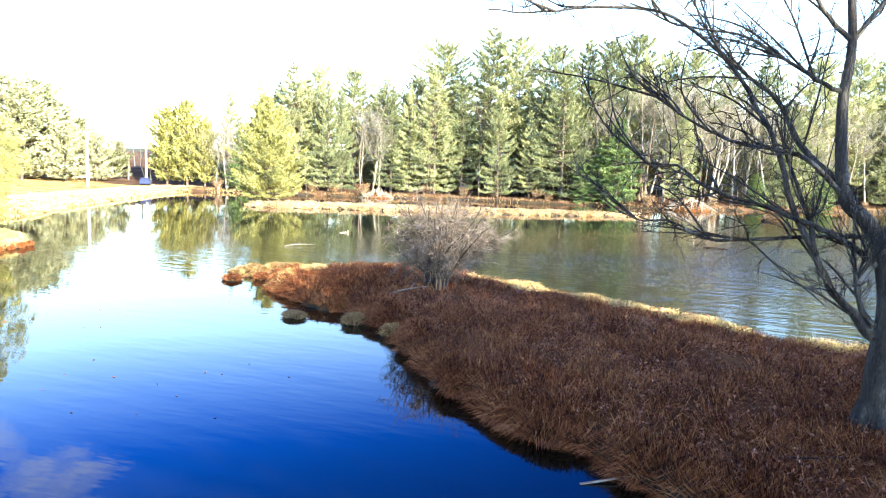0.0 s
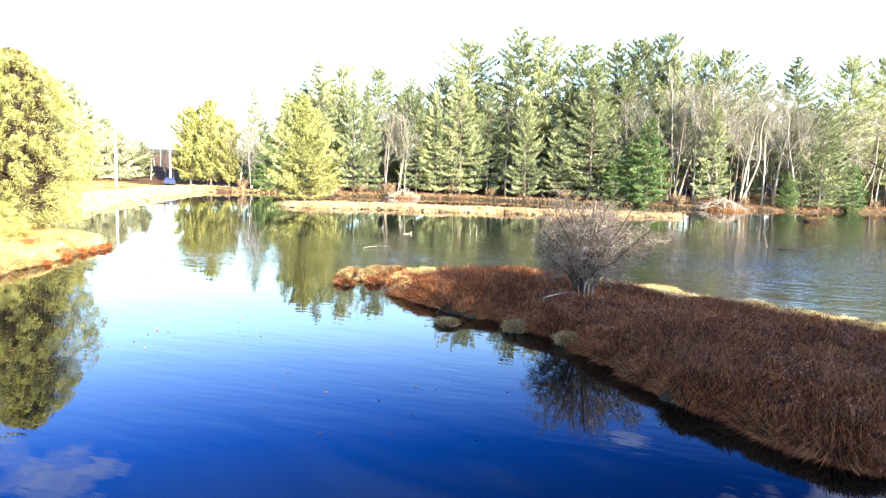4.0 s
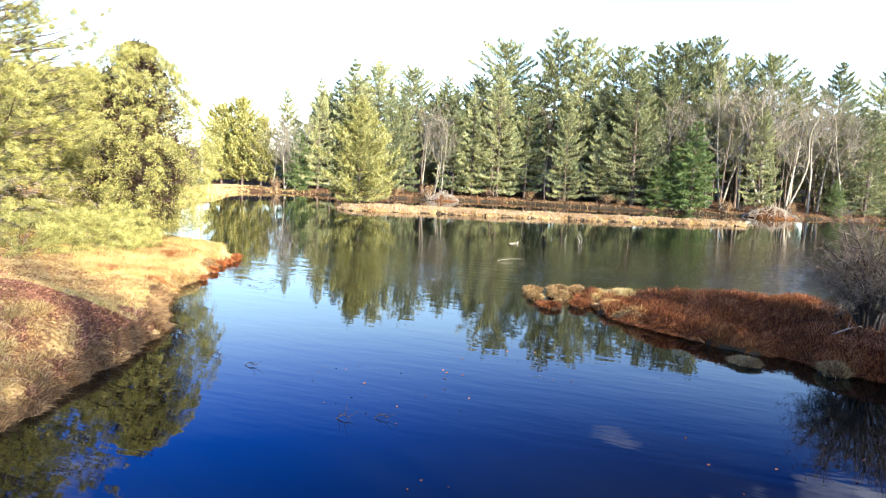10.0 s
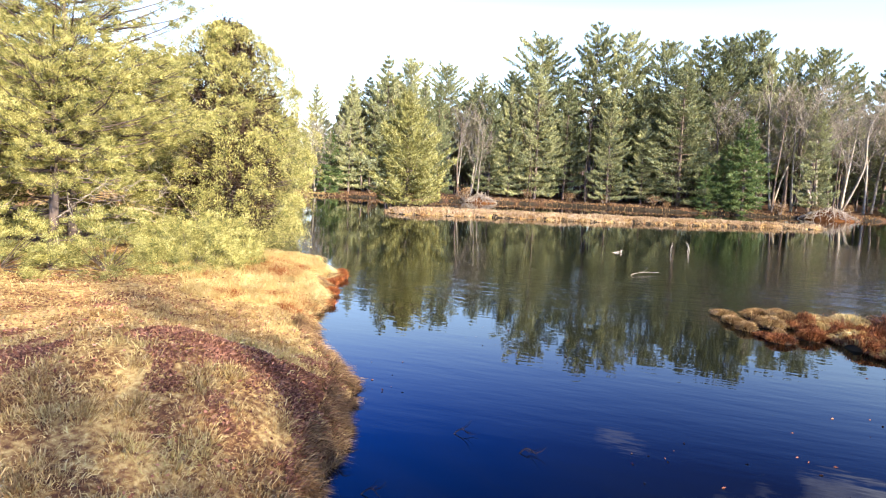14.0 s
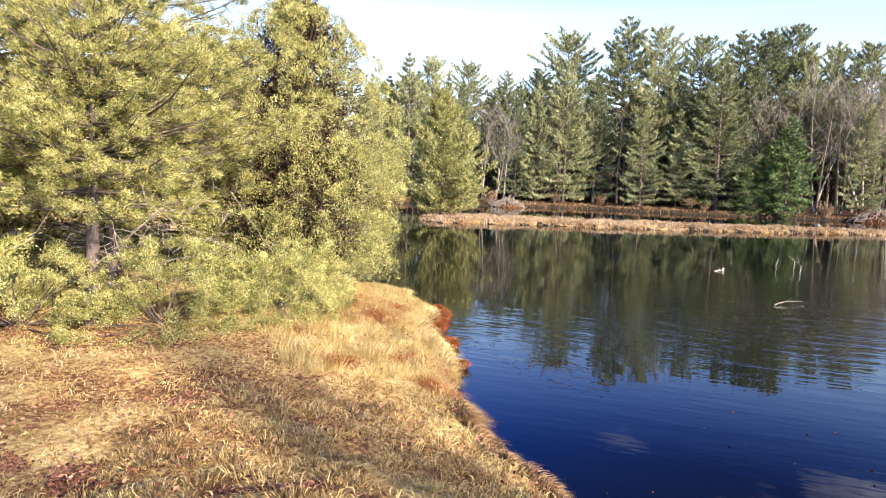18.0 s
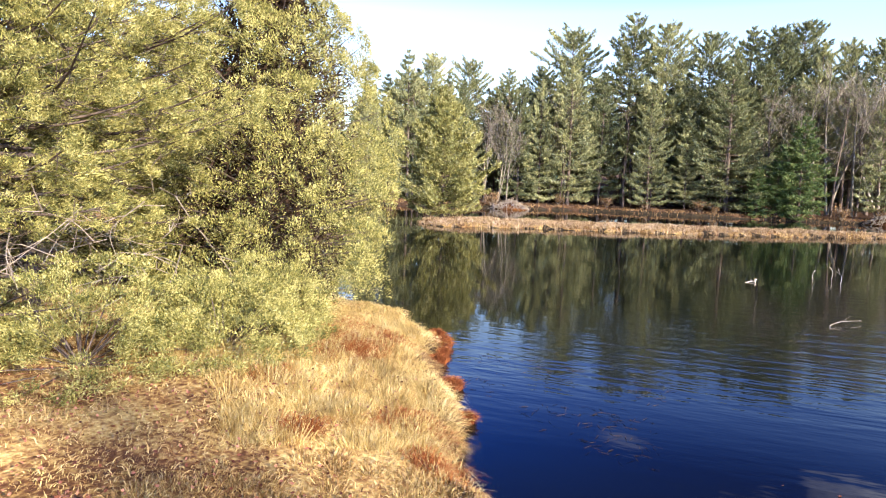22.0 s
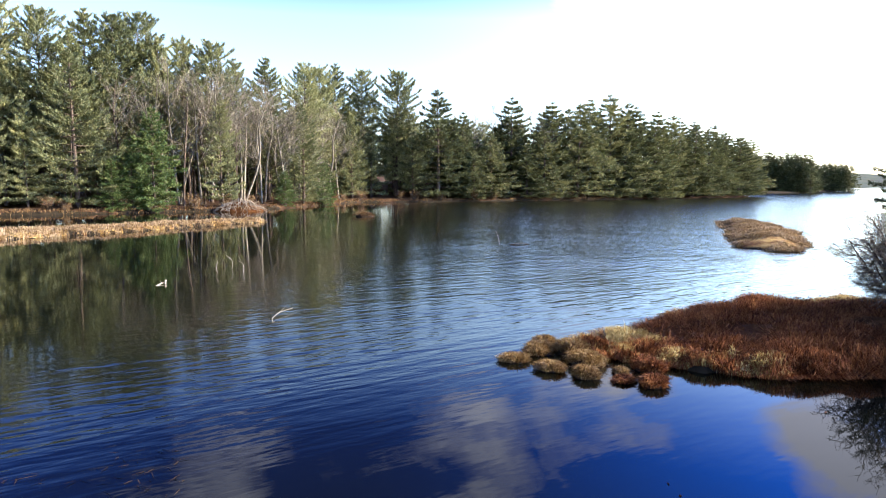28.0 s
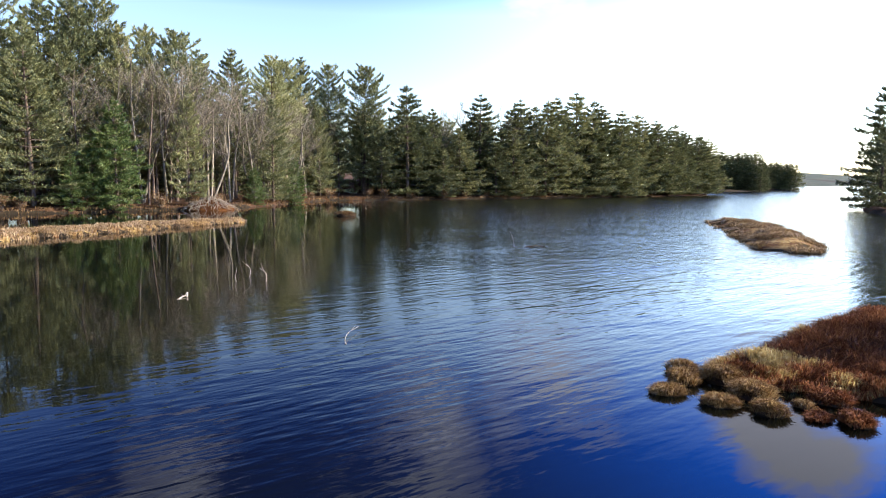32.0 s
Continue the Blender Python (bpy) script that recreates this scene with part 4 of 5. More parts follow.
    limbs = [(low, 0.115), ([(9.61, 9.19, 2.89), (9.30, 9.13, 3.45), (9.09, 9.02, 3.95), (8.88, 8.96, 4.43), (8.44, 8.78, 5.11), (8.03, 8.66, 5.50), (7.55, 8.54, 5.82), (6.84, 8.21, 5.87), (6.21, 7.98, 5.81), (5.56, 7.75, 5.86)], 0.06),
             ([(10.21, 9.57, 3.30), (9.79, 9.55, 3.83), (9.34, 9.63, 4.37), (9.10, 9.72, 4.85), (8.67, 9.75, 5.24), (8.36, 9.78, 5.58), (8.10, 9.87, 6.08)], 0.08),
             ([(10.10, 9.53, 3.38), (9.59, 9.24, 3.90), (9.24, 9.02, 4.12), (8.71, 8.80, 4.18), (8.24, 8.58, 4.34), (7.76, 8.35, 4.60), (7.25, 8.13, 5.01)], 0.055),
             ([(10.40, 9.64, 3.13), (9.85, 9.56, 3.12), (9.39, 9.53, 3.06), (8.73, 9.40, 3.01), (8.26, 9.28, 3.03), (7.85, 9.16, 3.19), (7.39, 9.04, 3.21), (6.93, 8.92, 3.44)], 0.05),
             ([(10.35, 9.63, 2.77), (9.86, 9.36, 3.12), (9.44, 9.13, 3.31), (8.90, 8.81, 3.52), (8.28, 8.58, 3.71), (7.87, 8.36, 3.98), (7.54, 8.24, 4.03), (7.04, 8.02, 4.63)], 0.06),
             ([(9.79, 9.41, 4.91), (9.52, 9.24, 5.04), (9.28, 9.12, 5.21), (8.93, 9.01, 5.39), (8.54, 8.89, 5.61), (7.82, 8.65, 5.71), (7.25, 8.43, 5.98)], 0.045),
             ([(10.40, 9.65, 1.98), (10.21, 9.57, 2.25), (10.14, 9.52, 2.62), (10.23, 9.47, 3.17)], 0.07),
             ([(10.39, 9.63, 3.06), (10.70, 9.79, 3.82), (11.02, 9.91, 4.91), (11.44, 10.13, 6.21), (11.76, 10.34, 7.50)], 0.12),
             ([(9.80, 9.41, 5.45), (10.05, 9.56, 5.88), (10.58, 9.68, 6.75), (10.90, 9.90, 7.72)], 0.06), ([(9.78, 9.38, 5.56), (9.48, 9.27, 5.88), (9.29, 9.20, 6.31), (8.97, 9.01, 7.07)], 0.05),
             ([(10.55, 9.71, 2.52), (11.05, 9.31, 3.17), (11.61, 8.95, 3.83), (12.50, 8.70, 4.71)], 0.07), ([(10.55, 9.71, 2.30), (11.02, 10.31, 3.07), (11.43, 11.13, 3.83), (11.72, 12.13, 4.69)], 0.07)]
    tw = Tubes()
    for pts, r in limbs:
        ln = bend(pts, 5) - shift
        ln += np.cumsum(q.normal(0, 0.008, ln.shape), 0)
        one = Tubes()
        one.add(ln, np.linspace(r * 0.7, 0.008, len(ln)), 7)
        for _ in range(9):
            i = q.integers(len(ln) // 4, len(ln) - 2)
            d = unit(unit(ln[min(i + 3, len(ln) - 1)] - ln[i - 1]) + q.normal(0, 0.45, 3) + [0, 0, 0.15])
            L = q.uniform(0.5, 1.5)
            sub = bend([ln[i], ln[i] + d * L * 0.5 + q.normal(0, 0.06, 3), ln[i] + d * L + q.normal(0, 0.12, 3)], 4)
            one.add(sub, np.linspace(0.017, 0.005, len(sub)), 4)
            limb_twigs(tw, sub, q, 5, 0.45)
        part("limb", one.mesh("limb", M_GREY), t)
        limb_twigs(tw, ln, q, 14, 0.6)
    tagged(part("twig_spray", tw.mesh("twigs", M_GREY), t), kind="stuff")


near_tree()


def round_bush():
    """Many stems fan out of one foot into a broad dome, lower and longer on the pond's side."""
    q = np.random.default_rng(93)
    x, y = 1.45, 16.5
    t = thing("leafless_bush", (x, y, ground_at(x, y) - 0.03), "round leafless bush with many dark stems and fine pinkish grey twigs", "bush")
    tw = Tubes()
    for s in range(34):
        a, out = s * 2.399, math.sqrt((s + 0.5) / 34)
        d = np.array([math.cos(a), math.sin(a), 0])
        wide = 1.5 + 0.28 * math.cos(a)
        tip = d * (0.12 + wide * out) + [0.12, 0, 0.75 + 1.7 * math.sqrt(max(0, 1 - 0.93 * out ** 2)) + q.normal(0, 0.12)]
        foot = d * 0.26 * out
        ln = bend([foot, foot * 1.5 + [0, 0, 0.42], foot * 0.6 + (tip - foot) * [0.5, 0.5, 0.62] + q.normal(0, 0.06, 3), tip + q.normal(0, 0.1, 3)], 5)
        ln[3:-1] += np.cumsum(q.normal(0, 0.012, (len(ln) - 4, 3)), 0)
        one = Tubes()
        one.add(ln, np.linspace(0.042, 0.011, len(ln)), 6)
        part("stem", one.mesh("stem", M_STEM), t)
        for _ in range(19):
            g = q.uniform(0.4, 1) ** 0.8
            p = ln[int(g * (len(ln) - 1))]
            d1 = unit(unit(tip) * 0.35 + d * (0.35 + 0.5 * out) + q.normal(0, 0.5, 3) + [0, 0, 0.1 - 0.35 * out])
            L = q.uniform(0.3, 0.75)
            l1 = np.array([p, p + d1 * L * 0.5 + q.normal(0, 0.07, 3), p + d1 * L + q.normal(0, 0.1, 3)])
            tw.add(l1, [0.009, 0.007, 0.004], 3)
            for _ in range(9):
                p2 = l1[1] + (l1[2] - l1[1]) * q.uniform(-0.5, 1)
                d2 = unit(d1 * 0.8 + q.normal(0, 0.8, 3))
                m = p2 + d2 * q.uniform(0.07, 0.18)
                tw.add(np.array([p2, m, m + unit(d2 + q.normal(0, 0.6, 3)) * q.uniform(0.06, 0.2)]), [0.0055, 0.0045, 0.003], 3)
    tagged(part("twig_spray", tw.mesh("twigs", M_BUSH), t, "fine pinkish grey twigs"), kind="stuff")


round_bush()

# ---- the evergreens of the left bank ----


def sprays(c, outward, per, spread, length, width, q):
    """Clumps of little evergreen sprays round centres c."""
    n = len(c)
    cc = np.repeat(c, per, 0) + q.normal(0, spread, (n * per, 3))
    dd = unit(np.repeat(outward, per, 0) * 0.7 + q.normal(0, 0.55, (n * per, 3)) + [0, 0, 0.25])
    return rhombs(cc, dd, length * q.uniform(0.5, 1.4, n * per), width * q.uniform(0.7, 1.4, n * per), q)


def dense_cedar(x, y, h, r, seed, clumps, label):
    """A broad crown built of many rounded clumps of upright sprays; dark inner brush paints the shaded gaps between."""
    q = np.random.default_rng(seed)
    t = thing("cedar_tree", (x, y, ground_at(x, y) - 0.05), label, "tree", "evergreens on the grassy bank")
    tub, lim = Tubes(), Tubes()
    tub.add([[0, 0, -0.3], [0.03, 0, h * 0.3], [0, 0.05, h * 0.7], [0, 0, h * 0.97]], [0.2, 0.15, 0.08, 0.02], 8)
    f = q.uniform(0, 1, clumps) ** 1.05
    az = q.uniform(0, 6.283, clumps)
    prof = r * (1 - f) ** 0.4 * (0.62 + 0.38 * np.minimum(1, f * 3.0))
    lob = 1 + 0.1 * np.sin(az * 3 + f * 9 + seed) + 0.07 * np.sin(az * 7 - f * 17)
    rad = np.maximum(0, prof * lob * np.where(q.random(clumps) < 0.3, q.uniform(0.55, 0.8, clumps), q.uniform(0.86, 1.0, clumps)) - 0.12)
    out = np.stack([np.cos(az), np.sin(az), np.zeros(clumps)], 1)
    c = out * rad[:, None]
    c[:, 2] = h * (0.04 + 0.94 * f)
    size = q.uniform(0.21, 0.36, clumps) * (1 - 0.35 * f)
    for k in range(0, clumps, 3):
        lim.add([[0, 0, c[k, 2] * 0.8], c[k] * [0.6, 0.6, 0.9], c[k]], [0.03, 0.018, 0.006], 3)
    per = 230
    way = unit(q.normal(0, 1, (clumps * per, 3)) + np.repeat(out * 0.5 + [0, 0, 0.45], per, 0))
    off = way * (np.repeat(size, per) * q.uniform(0.15, 1, clumps * per) ** 0.45)[:, None] * [1, 1, 1.25]
    dd = unit(way + [0, 0, 0.55] + q.normal(0, 0.3, way.shape))
    V, F = rhombs(np.repeat(c, per, 0) + off, dd, 0.06 * q.uniform(0.5, 1.4, len(dd)), 0.0078 * q.uniform(0.7, 1.4, len(dd)), q)
    # dead-twig filler in near-black brown stands in for the crown's inner shade
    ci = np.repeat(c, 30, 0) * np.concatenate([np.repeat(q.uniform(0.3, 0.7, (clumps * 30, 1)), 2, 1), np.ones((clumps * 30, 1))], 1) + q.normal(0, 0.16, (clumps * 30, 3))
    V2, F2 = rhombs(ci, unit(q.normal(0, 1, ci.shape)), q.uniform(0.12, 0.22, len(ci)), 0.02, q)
    part("trunk", tub.mesh("trunk", M_BARK), t)
    tagged(part("limb_whorl", lim.mesh("limbs", M_BARK), t), kind="stuff")
    part("crown", mesh_np("crown", V, F, M_CEDAR), t)
    tagged(part("inner_brush", mesh_np("inner_brush", V2, F2, M_PEAT), t, "dead twigs inside the crown, coloured dark as its inner shade"), kind="stuff")


dense_cedar(-23.6, 18.5, 7.8, 3.75, 101, 1000, "dense rounded olive-green cedar at the tip of the bank")


def feathery(x, y, h, r, seed, whorls, dens, label, tuft=0.13, start=0.05, bare=0):
    t = thing("hemlock", (x, y, ground_at(x, y) - 0.05), label, "tree", "evergreens on the grassy bank")
    trunk, limbs, crown = conifer_meshes(h, r, start, whorls, 9, tuft, seed, rise=0.2, droop=0.16, mat=M_CEDAR, needle=0.085 if tuft < 0.1 else 0.11, ragged=0.24, blunt=0.62, trunk_r=0.16, rings=5, plume=dens, thick=0.13, broad=0.17, bunch=130 if tuft < 0.1 else 40, fuzz=0.85 * tuft if tuft < 0.1 else 0.6 * tuft, loose=0.75, bare=bare, outer=1.5, dead=5 if tuft < 0.1 else 1)
    part("trunk", trunk, t)
    tagged(part("limb_whorl", limbs, t), kind="stuff")
    part("crown", crown, t)


feathery(-25.6, 14.1, 10.0, 4.4, 102, 30, 5.6, "tall feathery olive-green hemlock on the bank, bare below", 0.075, 0.24, 26)
feathery(-24.1, 12.3, 6.2, 2.7, 107, 17, 7, "young olive-green hemlock in front of the taller ones", 0.072, 0.38, 14)
feathery(-29.8, 13.9, 7.8, 3.8, 103, 20, 4, "feathery hemlock behind the bank's front trees", 0.2, 0.08, 8)
feathery(-27.8, 19.9, 6.8, 3.4, 104, 19, 4, "feathery hemlock between the cedar and the field", 0.2)
feathery(-27.7, 9.9, 6.0, 3.0, 105, 18, 6, "young hemlock with drooping olive boughs", 0.16, 0.08, 8)


def low_juniper():
    q = np.random.default_rng(106)
    for x, y, r, hh in ((-23.0, 13.0, 1.7, 1.6), (-21.6, 14.6, 1.35, 1.3), (-24.8, 11.3, 1.7, 1.5), (-21.9, 16.1, 1.15, 1.35), (-26.6, 9.6, 1.6, 1.5)):
        t = thing("juniper_shrub", (x, y, ground_at(x, y) - 0.04), "low spreading olive-green juniper on the grass", "shrub", "junipers under the evergreens")
        n = 240
        a, u = q.uniform(0, 6.283, n), np.sqrt(q.uniform(0, 1, n))
        c = np.stack([np.cos(a) * u * r * 1.15, np.sin(a) * u * r * 1.15, hh * (1 - u ** 3) * q.uniform(0.08, 1.05, n) ** 0.8 + 0.1], 1)
        d = unit(c * [1, 1, 0.6] + [0, 0, 0.25])
        V, F = sprays(c, d, 150, np.array([0.08, 0.08, 0.05]), 0.06, 0.0065, q)
        tub = Tubes()
        for k in range(0, n, 10):
            tub.add([[0, 0, 0], c[k] * [0.5, 0.5, 0.5], c[k] * 0.85], [0.022, 0.014, 0.005], 3)
        part("stem", tub.mesh("stems", M_BARK), t)
        part("foliage", mesh_np("foliage", V, F, M_CEDAR), t)
    t = thing("dead_branches", (-22.4, 14.3, ground_at(-22.4, 14.3)), "tangle of pale dead branches under the evergreens", "branches")
    for k in range(30):
        p = np.array([q.uniform(-2.6, 0.2), q.uniform(-2.2, 1.4), q.uniform(1.1, 2.7)])
        d = unit(q.normal(0, 1, 3) * [1, 1, 0.6])
        tb = Tubes()
        ln = bend([p, p + d * 0.5 + q.normal(0, 0.16, 3), p + d * 1.05 + q.normal(0, 0.25, 3) - [0, 0, 0.2]], 4)
        ln[:, 2] = np.maximum(ln[:, 2], 0.15)
        tb.add(ln, np.linspace(0.01, 0.003, len(ln)), 5)
        for _ in range(5):
            i = q.integers(2, len(ln))
            e = unit(d + q.normal(0, 0.7, 3))
            tb.add(np.array([ln[i], ln[i] + e * q.uniform(0.2, 0.5)]), [0.01, 0.004], 3)
        part("branch", tb.mesh("branch", M_PALE), t)


low_juniper()

# ---- grass and leaves ----


def scatter(n, box, seed, keep=None):
    q = np.random.default_rng(seed)
    if keep is None:
        return q, q.uniform(box[0], box[2], n), q.uniform(box[1], box[3], n)
    X, Y, got = [], [], 0
    for _ in range(60):
        x, y = q.uniform(box[0], box[2], 60000), q.uniform(box[1], box[3], 60000)
        k = keep(x, y)
        X.append(x[k])
        Y.append(y[k])
        got += int(k.sum())
        if got >= n:
            break
    return q, np.concatenate(X)[:n], np.concatenate(Y)[:n]


def downhill(x, y):
    h0, e = terrain(x, y)[0], 0.25
    g = np.stack([h0 - terrain(x + e, y)[0], h0 - terrain(x, y + e)[0], np.zeros(len(x))], 1) / e
    return h0, g


def sward(name, label, keep, box, n, seed, length, width, mat, slope=1.0, wild=0.5, sink=0.02, lift=0.15, tuft=0.0, crowd=70):
    """A field of blades where keep(x, y, kind) holds."""
    q, x, y = scatter(n, box, seed, keep)
    away = np.zeros((len(x), 3))
    if tuft:
        m = len(x) // crowd
        cx, cy = x[:m], y[:m]
        w = q.integers(0, m, len(x))
        off = q.normal(0, tuft * 0.5, (len(x), 2))
        x, y = cx[w] + off[:, 0], cy[w] + off[:, 1]
        away[:, :2] = off / tuft
    k = keep(x, y)
    x, y, away = x[k], y[k], away[k]
    h, g = downhill(x, y)
    ok = h > -0.12
    x, y, h, g, away = x[ok], y[ok], h[ok], g[ok], away[ok]
    p = np.stack([x, y, np.maximum(h, 0) - sink], 1)
    clump = wob(x, y, 3.1, seed) * 0.5 + wob(x, y, 7.7, seed * 2.0) * 0.5
    pull = np.stack([np.cos(3 * clump + x), np.sin(3 * clump + y * 1.3), np.zeros(len(x))], 1) * wild * 0.6
    lean = np.clip(g, -1.2, 1.2) * slope + away * 1.8 + pull + q.normal(0, wild, (len(x), 3)) * [1, 1, 0]
    L = q.uniform(length[0], length[1], len(x)) * (1 + 0.35 * clump)
    V, F = blades(p, lean, L, width, q, lift)
    return tagged(new(name, mesh_np(name, V, F, mat)), label, "grass", kind="stuff")


in_east = lambda x, y: signed(EASTLAND, x, y)
in_main = lambda x, y: signed(MAINLAND, x, y)
rim = lambda x, y: (0.32 * x + 0.95 * y)
far_rim = lambda x, y: ((in_east(x, y) < 0.35 + 0.75 * step(0, 3, x) + 0.3 * wob(x, y, 1.9, 2.0)) & (rim(x, y) > 17.1)) | ((x < -4.2 + 0.7 * wob(x, y, 1.6, 1.0)) & (wob(x, y, 4.0, 3.0) > -0.35))
heath = lambda x, y: wob(x, y, 0.9, 0.5) + 0.6 * wob(x, y, 2.6, 2.0) + 0.4 * wob(x, y, 7.0, 1.0) + 1.3 * np.exp(-((x + 13.9) ** 2 + (y - 7.4) ** 2) / 3.5)
sward("drooping_grass", "long drooping dark red-brown grass covering the peninsula", lambda x, y: (in_east(x, y) > -0.02) & ~far_rim(x, y), (-6.4, 7, 15, 21), 115000, 201, (0.24, 0.52), 0.0042, M_RUSSET, 2.4, 0.75, lift=-0.8, tuft=0.36, crowd=170)
sward("edge_grass", "long grass hanging over the steep bank edge", lambda x, y: (np.abs(in_east(x, y) - 0.2) < 0.3) & (rim(x, y) < 17.2), (-6.6, 7, 13, 21), 42000, 202, (0.2, 0.48), 0.0055, M_RUSSET, 2.0, 0.3, lift=-0.8)
sward("straw_grass", "sunlit straw-coloured grass along the far edge of the peninsula", lambda x, y: (in_east(x, y) > -0.1) & far_rim(x, y), (-7, 12, 18, 22.5), 34000, 203, (0.16, 0.36), 0.007, M_STRAW, 0.8, 0.5, lift=-0.1)
sward("short_grass", "short dry lawn grass on the bank", lambda x, y: (in_main(x, y) > 0.05) & (heath(x, y) < 0.9), (-26, 3, -10.5, 18), 90000, 204, (0.05, 0.12), 0.0038, M_SOD, 0.6, 1.0, lift=0.1)
sward("tufted_grass", "uneven tufts of straw-coloured grass on the bank", lambda x, y: (in_main(x, y) > 0.03) & (heath(x, y) < 0.75), (-19, 3, -10.8, 12.5), 36000, 215, (0.1, 0.24), 0.0045, M_SOD, 0.9, 0.4, lift=-0.4, tuft=0.2, crowd=110)
sward("lawn_grass", "dry lawn grass under the bank's evergreens", lambda x, y: in_main(x, y) > 0.05, (-34, -4, -10, 24), 14000, 214, (0.08, 0.2), 0.007, M_SOD, 0.6, 0.7)
tall = lambda x, y: (in_main(x, y) > 0) & (in_main(x, y) < 4.0 + 1.2 * wob(x, y, 1.3)) & (y > 12.6 + 0.6 * wob(x, y, 2.0) + 0.12 * (x + 17))
sward("golden_grass", "tall golden grass on the tip of the bank", tall, (-25, 11, -14, 22), 66000, 205, (0.22, 0.48), 0.0032, M_STRAW, 0.5, 0.28, lift=-0.6, tuft=0.34, crowd=190)
sward("rust_grass", "patches of rust-red grass among the golden grass", lambda x, y: tall(x, y) & (wob(x, y, 1.1, 5.0) + 0.5 * wob(x, y, 3.0, 1.0) > 0.3), (-25, 11, -14, 22), 30000, 206, (0.2, 0.42), 0.0035, M_RUST, 0.5, 0.35, lift=-0.4, tuft=0.3, crowd=150)
sward("mound_heath", "low maroon growth matting the bank's mound", lambda x, y: (in_main(x, y) > 0.08) & (heath(x, y) > 0.62) & (y < 10.5), (-22, 3, -11, 13), 40000, 207, (0.05, 0.11), 0.011, M_MAROON, 0.6, 1.0, lift=-0.1)
sward("bank_edge_grass", "dark tufts hanging over the bank's edge", lambda x, y: (np.abs(in_main(x, y) - 0.15) < 0.22), (-20, 1, -10, 20), 26000, 208, (0.12, 0.32), 0.006, M_SEDGE, 1.6, 0.5, lift=-0.5, tuft=0.12)
sward("spit_grass", "pale straw grass on the long low spit", lambda x, y: signed(SPIT, x, y) > -0.1, (-37, 50, 4, 72), 26000, 209, (0.2, 0.45), 0.02, M_SPIT, 0.7, 0.4, lift=-0.1)
sward("islet_grass", "brown and tan grass matting the small island", lambda x, y: signed(ISLET, x, y) > -0.1, (17, 28, 43, 51), 26000, 210, (0.2, 0.5), 0.012, M_SPIT, 0.8, 0.4, lift=-0.3, tuft=0.55, crowd=150)
sward("field_grass", "pale dry grass along the far left shore", lambda x, y: (in_main(x, y) > -0.05) & (in_main(x, y) < 6), (-72, 22, -24, 80), 14000, 211, (0.12, 0.3), 0.02, M_STRAW, 0.5, 0.5)
sward("shore_growth", "rusty dry growth along the far waterline", lambda x, y: (in_main(x, y) > 0) & (in_main(x, y) < 2.2), (-66, 74, 128, 124), 9000, 212, (0.2, 0.5), 0.03, M_SEDGE, 0.5, 0.5)


def litter(name, label, n, box, keep, seed, size):
    q, x, y = scatter(n, box, seed)
    k = keep(x, y)
    x, y = x[k], y[k]
    h = terrain(x, y)[0]
    c = np.stack([x, y, h + q.uniform(0.02, 0.2, len(x))], 1)
    d = unit(q.normal(0, 1, (len(x), 3)) * [1, 1, 0.35])
    V, F = rhombs(c, d, size * q.uniform(0.6, 1.4, len(x)), size * 0.33, q)
    tagged(new(name, mesh_np(name, V, F, M_LEAF)), label, "leaves", kind="stuff")


litter("fallen_leaves", "fallen russet leaves caught in the peninsula's grass", 52000, (-6, 7, 15, 21), lambda x, y: (in_east(x, y) > 0.2) & (x + wob(x, y, 1.2) * 2 > 2.0), 221, 0.05)
litter("fallen_leaves", "fallen dark leaves scattered on the bank", 9000, (-28, 1, -10, 16), lambda x, y: (in_main(x, y) > 0.2) & (wob(x, y, 0.9, 1.0) > -0.3), 222, 0.05)

# ---- tussocks, sticks and other things in the water ----


def tussock(x, y, r, h, seed, mat, label, group):
    q = np.random.default_rng(seed)
    t = thing("grass_tussock", (x, y, -0.05), label, "tussock", group, q.uniform(0, 6.28))
    nu, nv = 14, 6
    V, F = [], []
    for j in range(nv):
        f = j / (nv - 1)
        for i in range(nu):
            a = i * 2 * math.pi / nu
            rr = r * math.cos(f * 1.5) ** 0.6 * (1 + 0.12 * math.sin(3 * a + seed) + 0.06 * q.normal())
            V.append((rr * math.cos(a), rr * math.sin(a), h * 0.8 * f - 0.1 * (j == 0)))
    for j in range(nv - 1):
        for i in range(nu):
            F.append((j * nu + i, j * nu + (i + 1) % nu, (j + 1) * nu + (i + 1) % nu, (j + 1) * nu + i))
    part("peat_base", smooth(mesh_np("peat_base", V, F, M_PEAT)), t)
    n = int(2600 * min(1, r / 0.5))
    a, u = q.uniform(0, 6.283, n), np.sqrt(q.uniform(0, 1, n))
    ray = r * (0.97 + 0.2 * np.sin(2 * a + seed) + 0.12 * np.sin(5 * a + seed * 2))
    p = np.stack([np.cos(a) * u * ray * 0.95, np.sin(a) * u * ray * 0.95, h * 0.85 * np.sqrt(np.maximum(0, 1 - u * u * 0.97))], 1)
    wild = 0.75 if mat is M_RUST else 0.4
    lean = np.stack([np.cos(a), np.sin(a), np.zeros(n)], 1) * (0.2 + (0.4 if mat is M_RUST else 1.2) * u[:, None]) + q.normal(0, wild, (n, 3)) * [1, 1, 0]
    V, F = blades(p, lean, q.uniform(0.5, 1.3, n) * (0.2 if mat is M_RUST else min(0.3, r * 0.62)), 0.006, q, -0.15)
    tagged(part("grass", mesh_np("grass_blades", V, F, mat), t), kind="stuff")


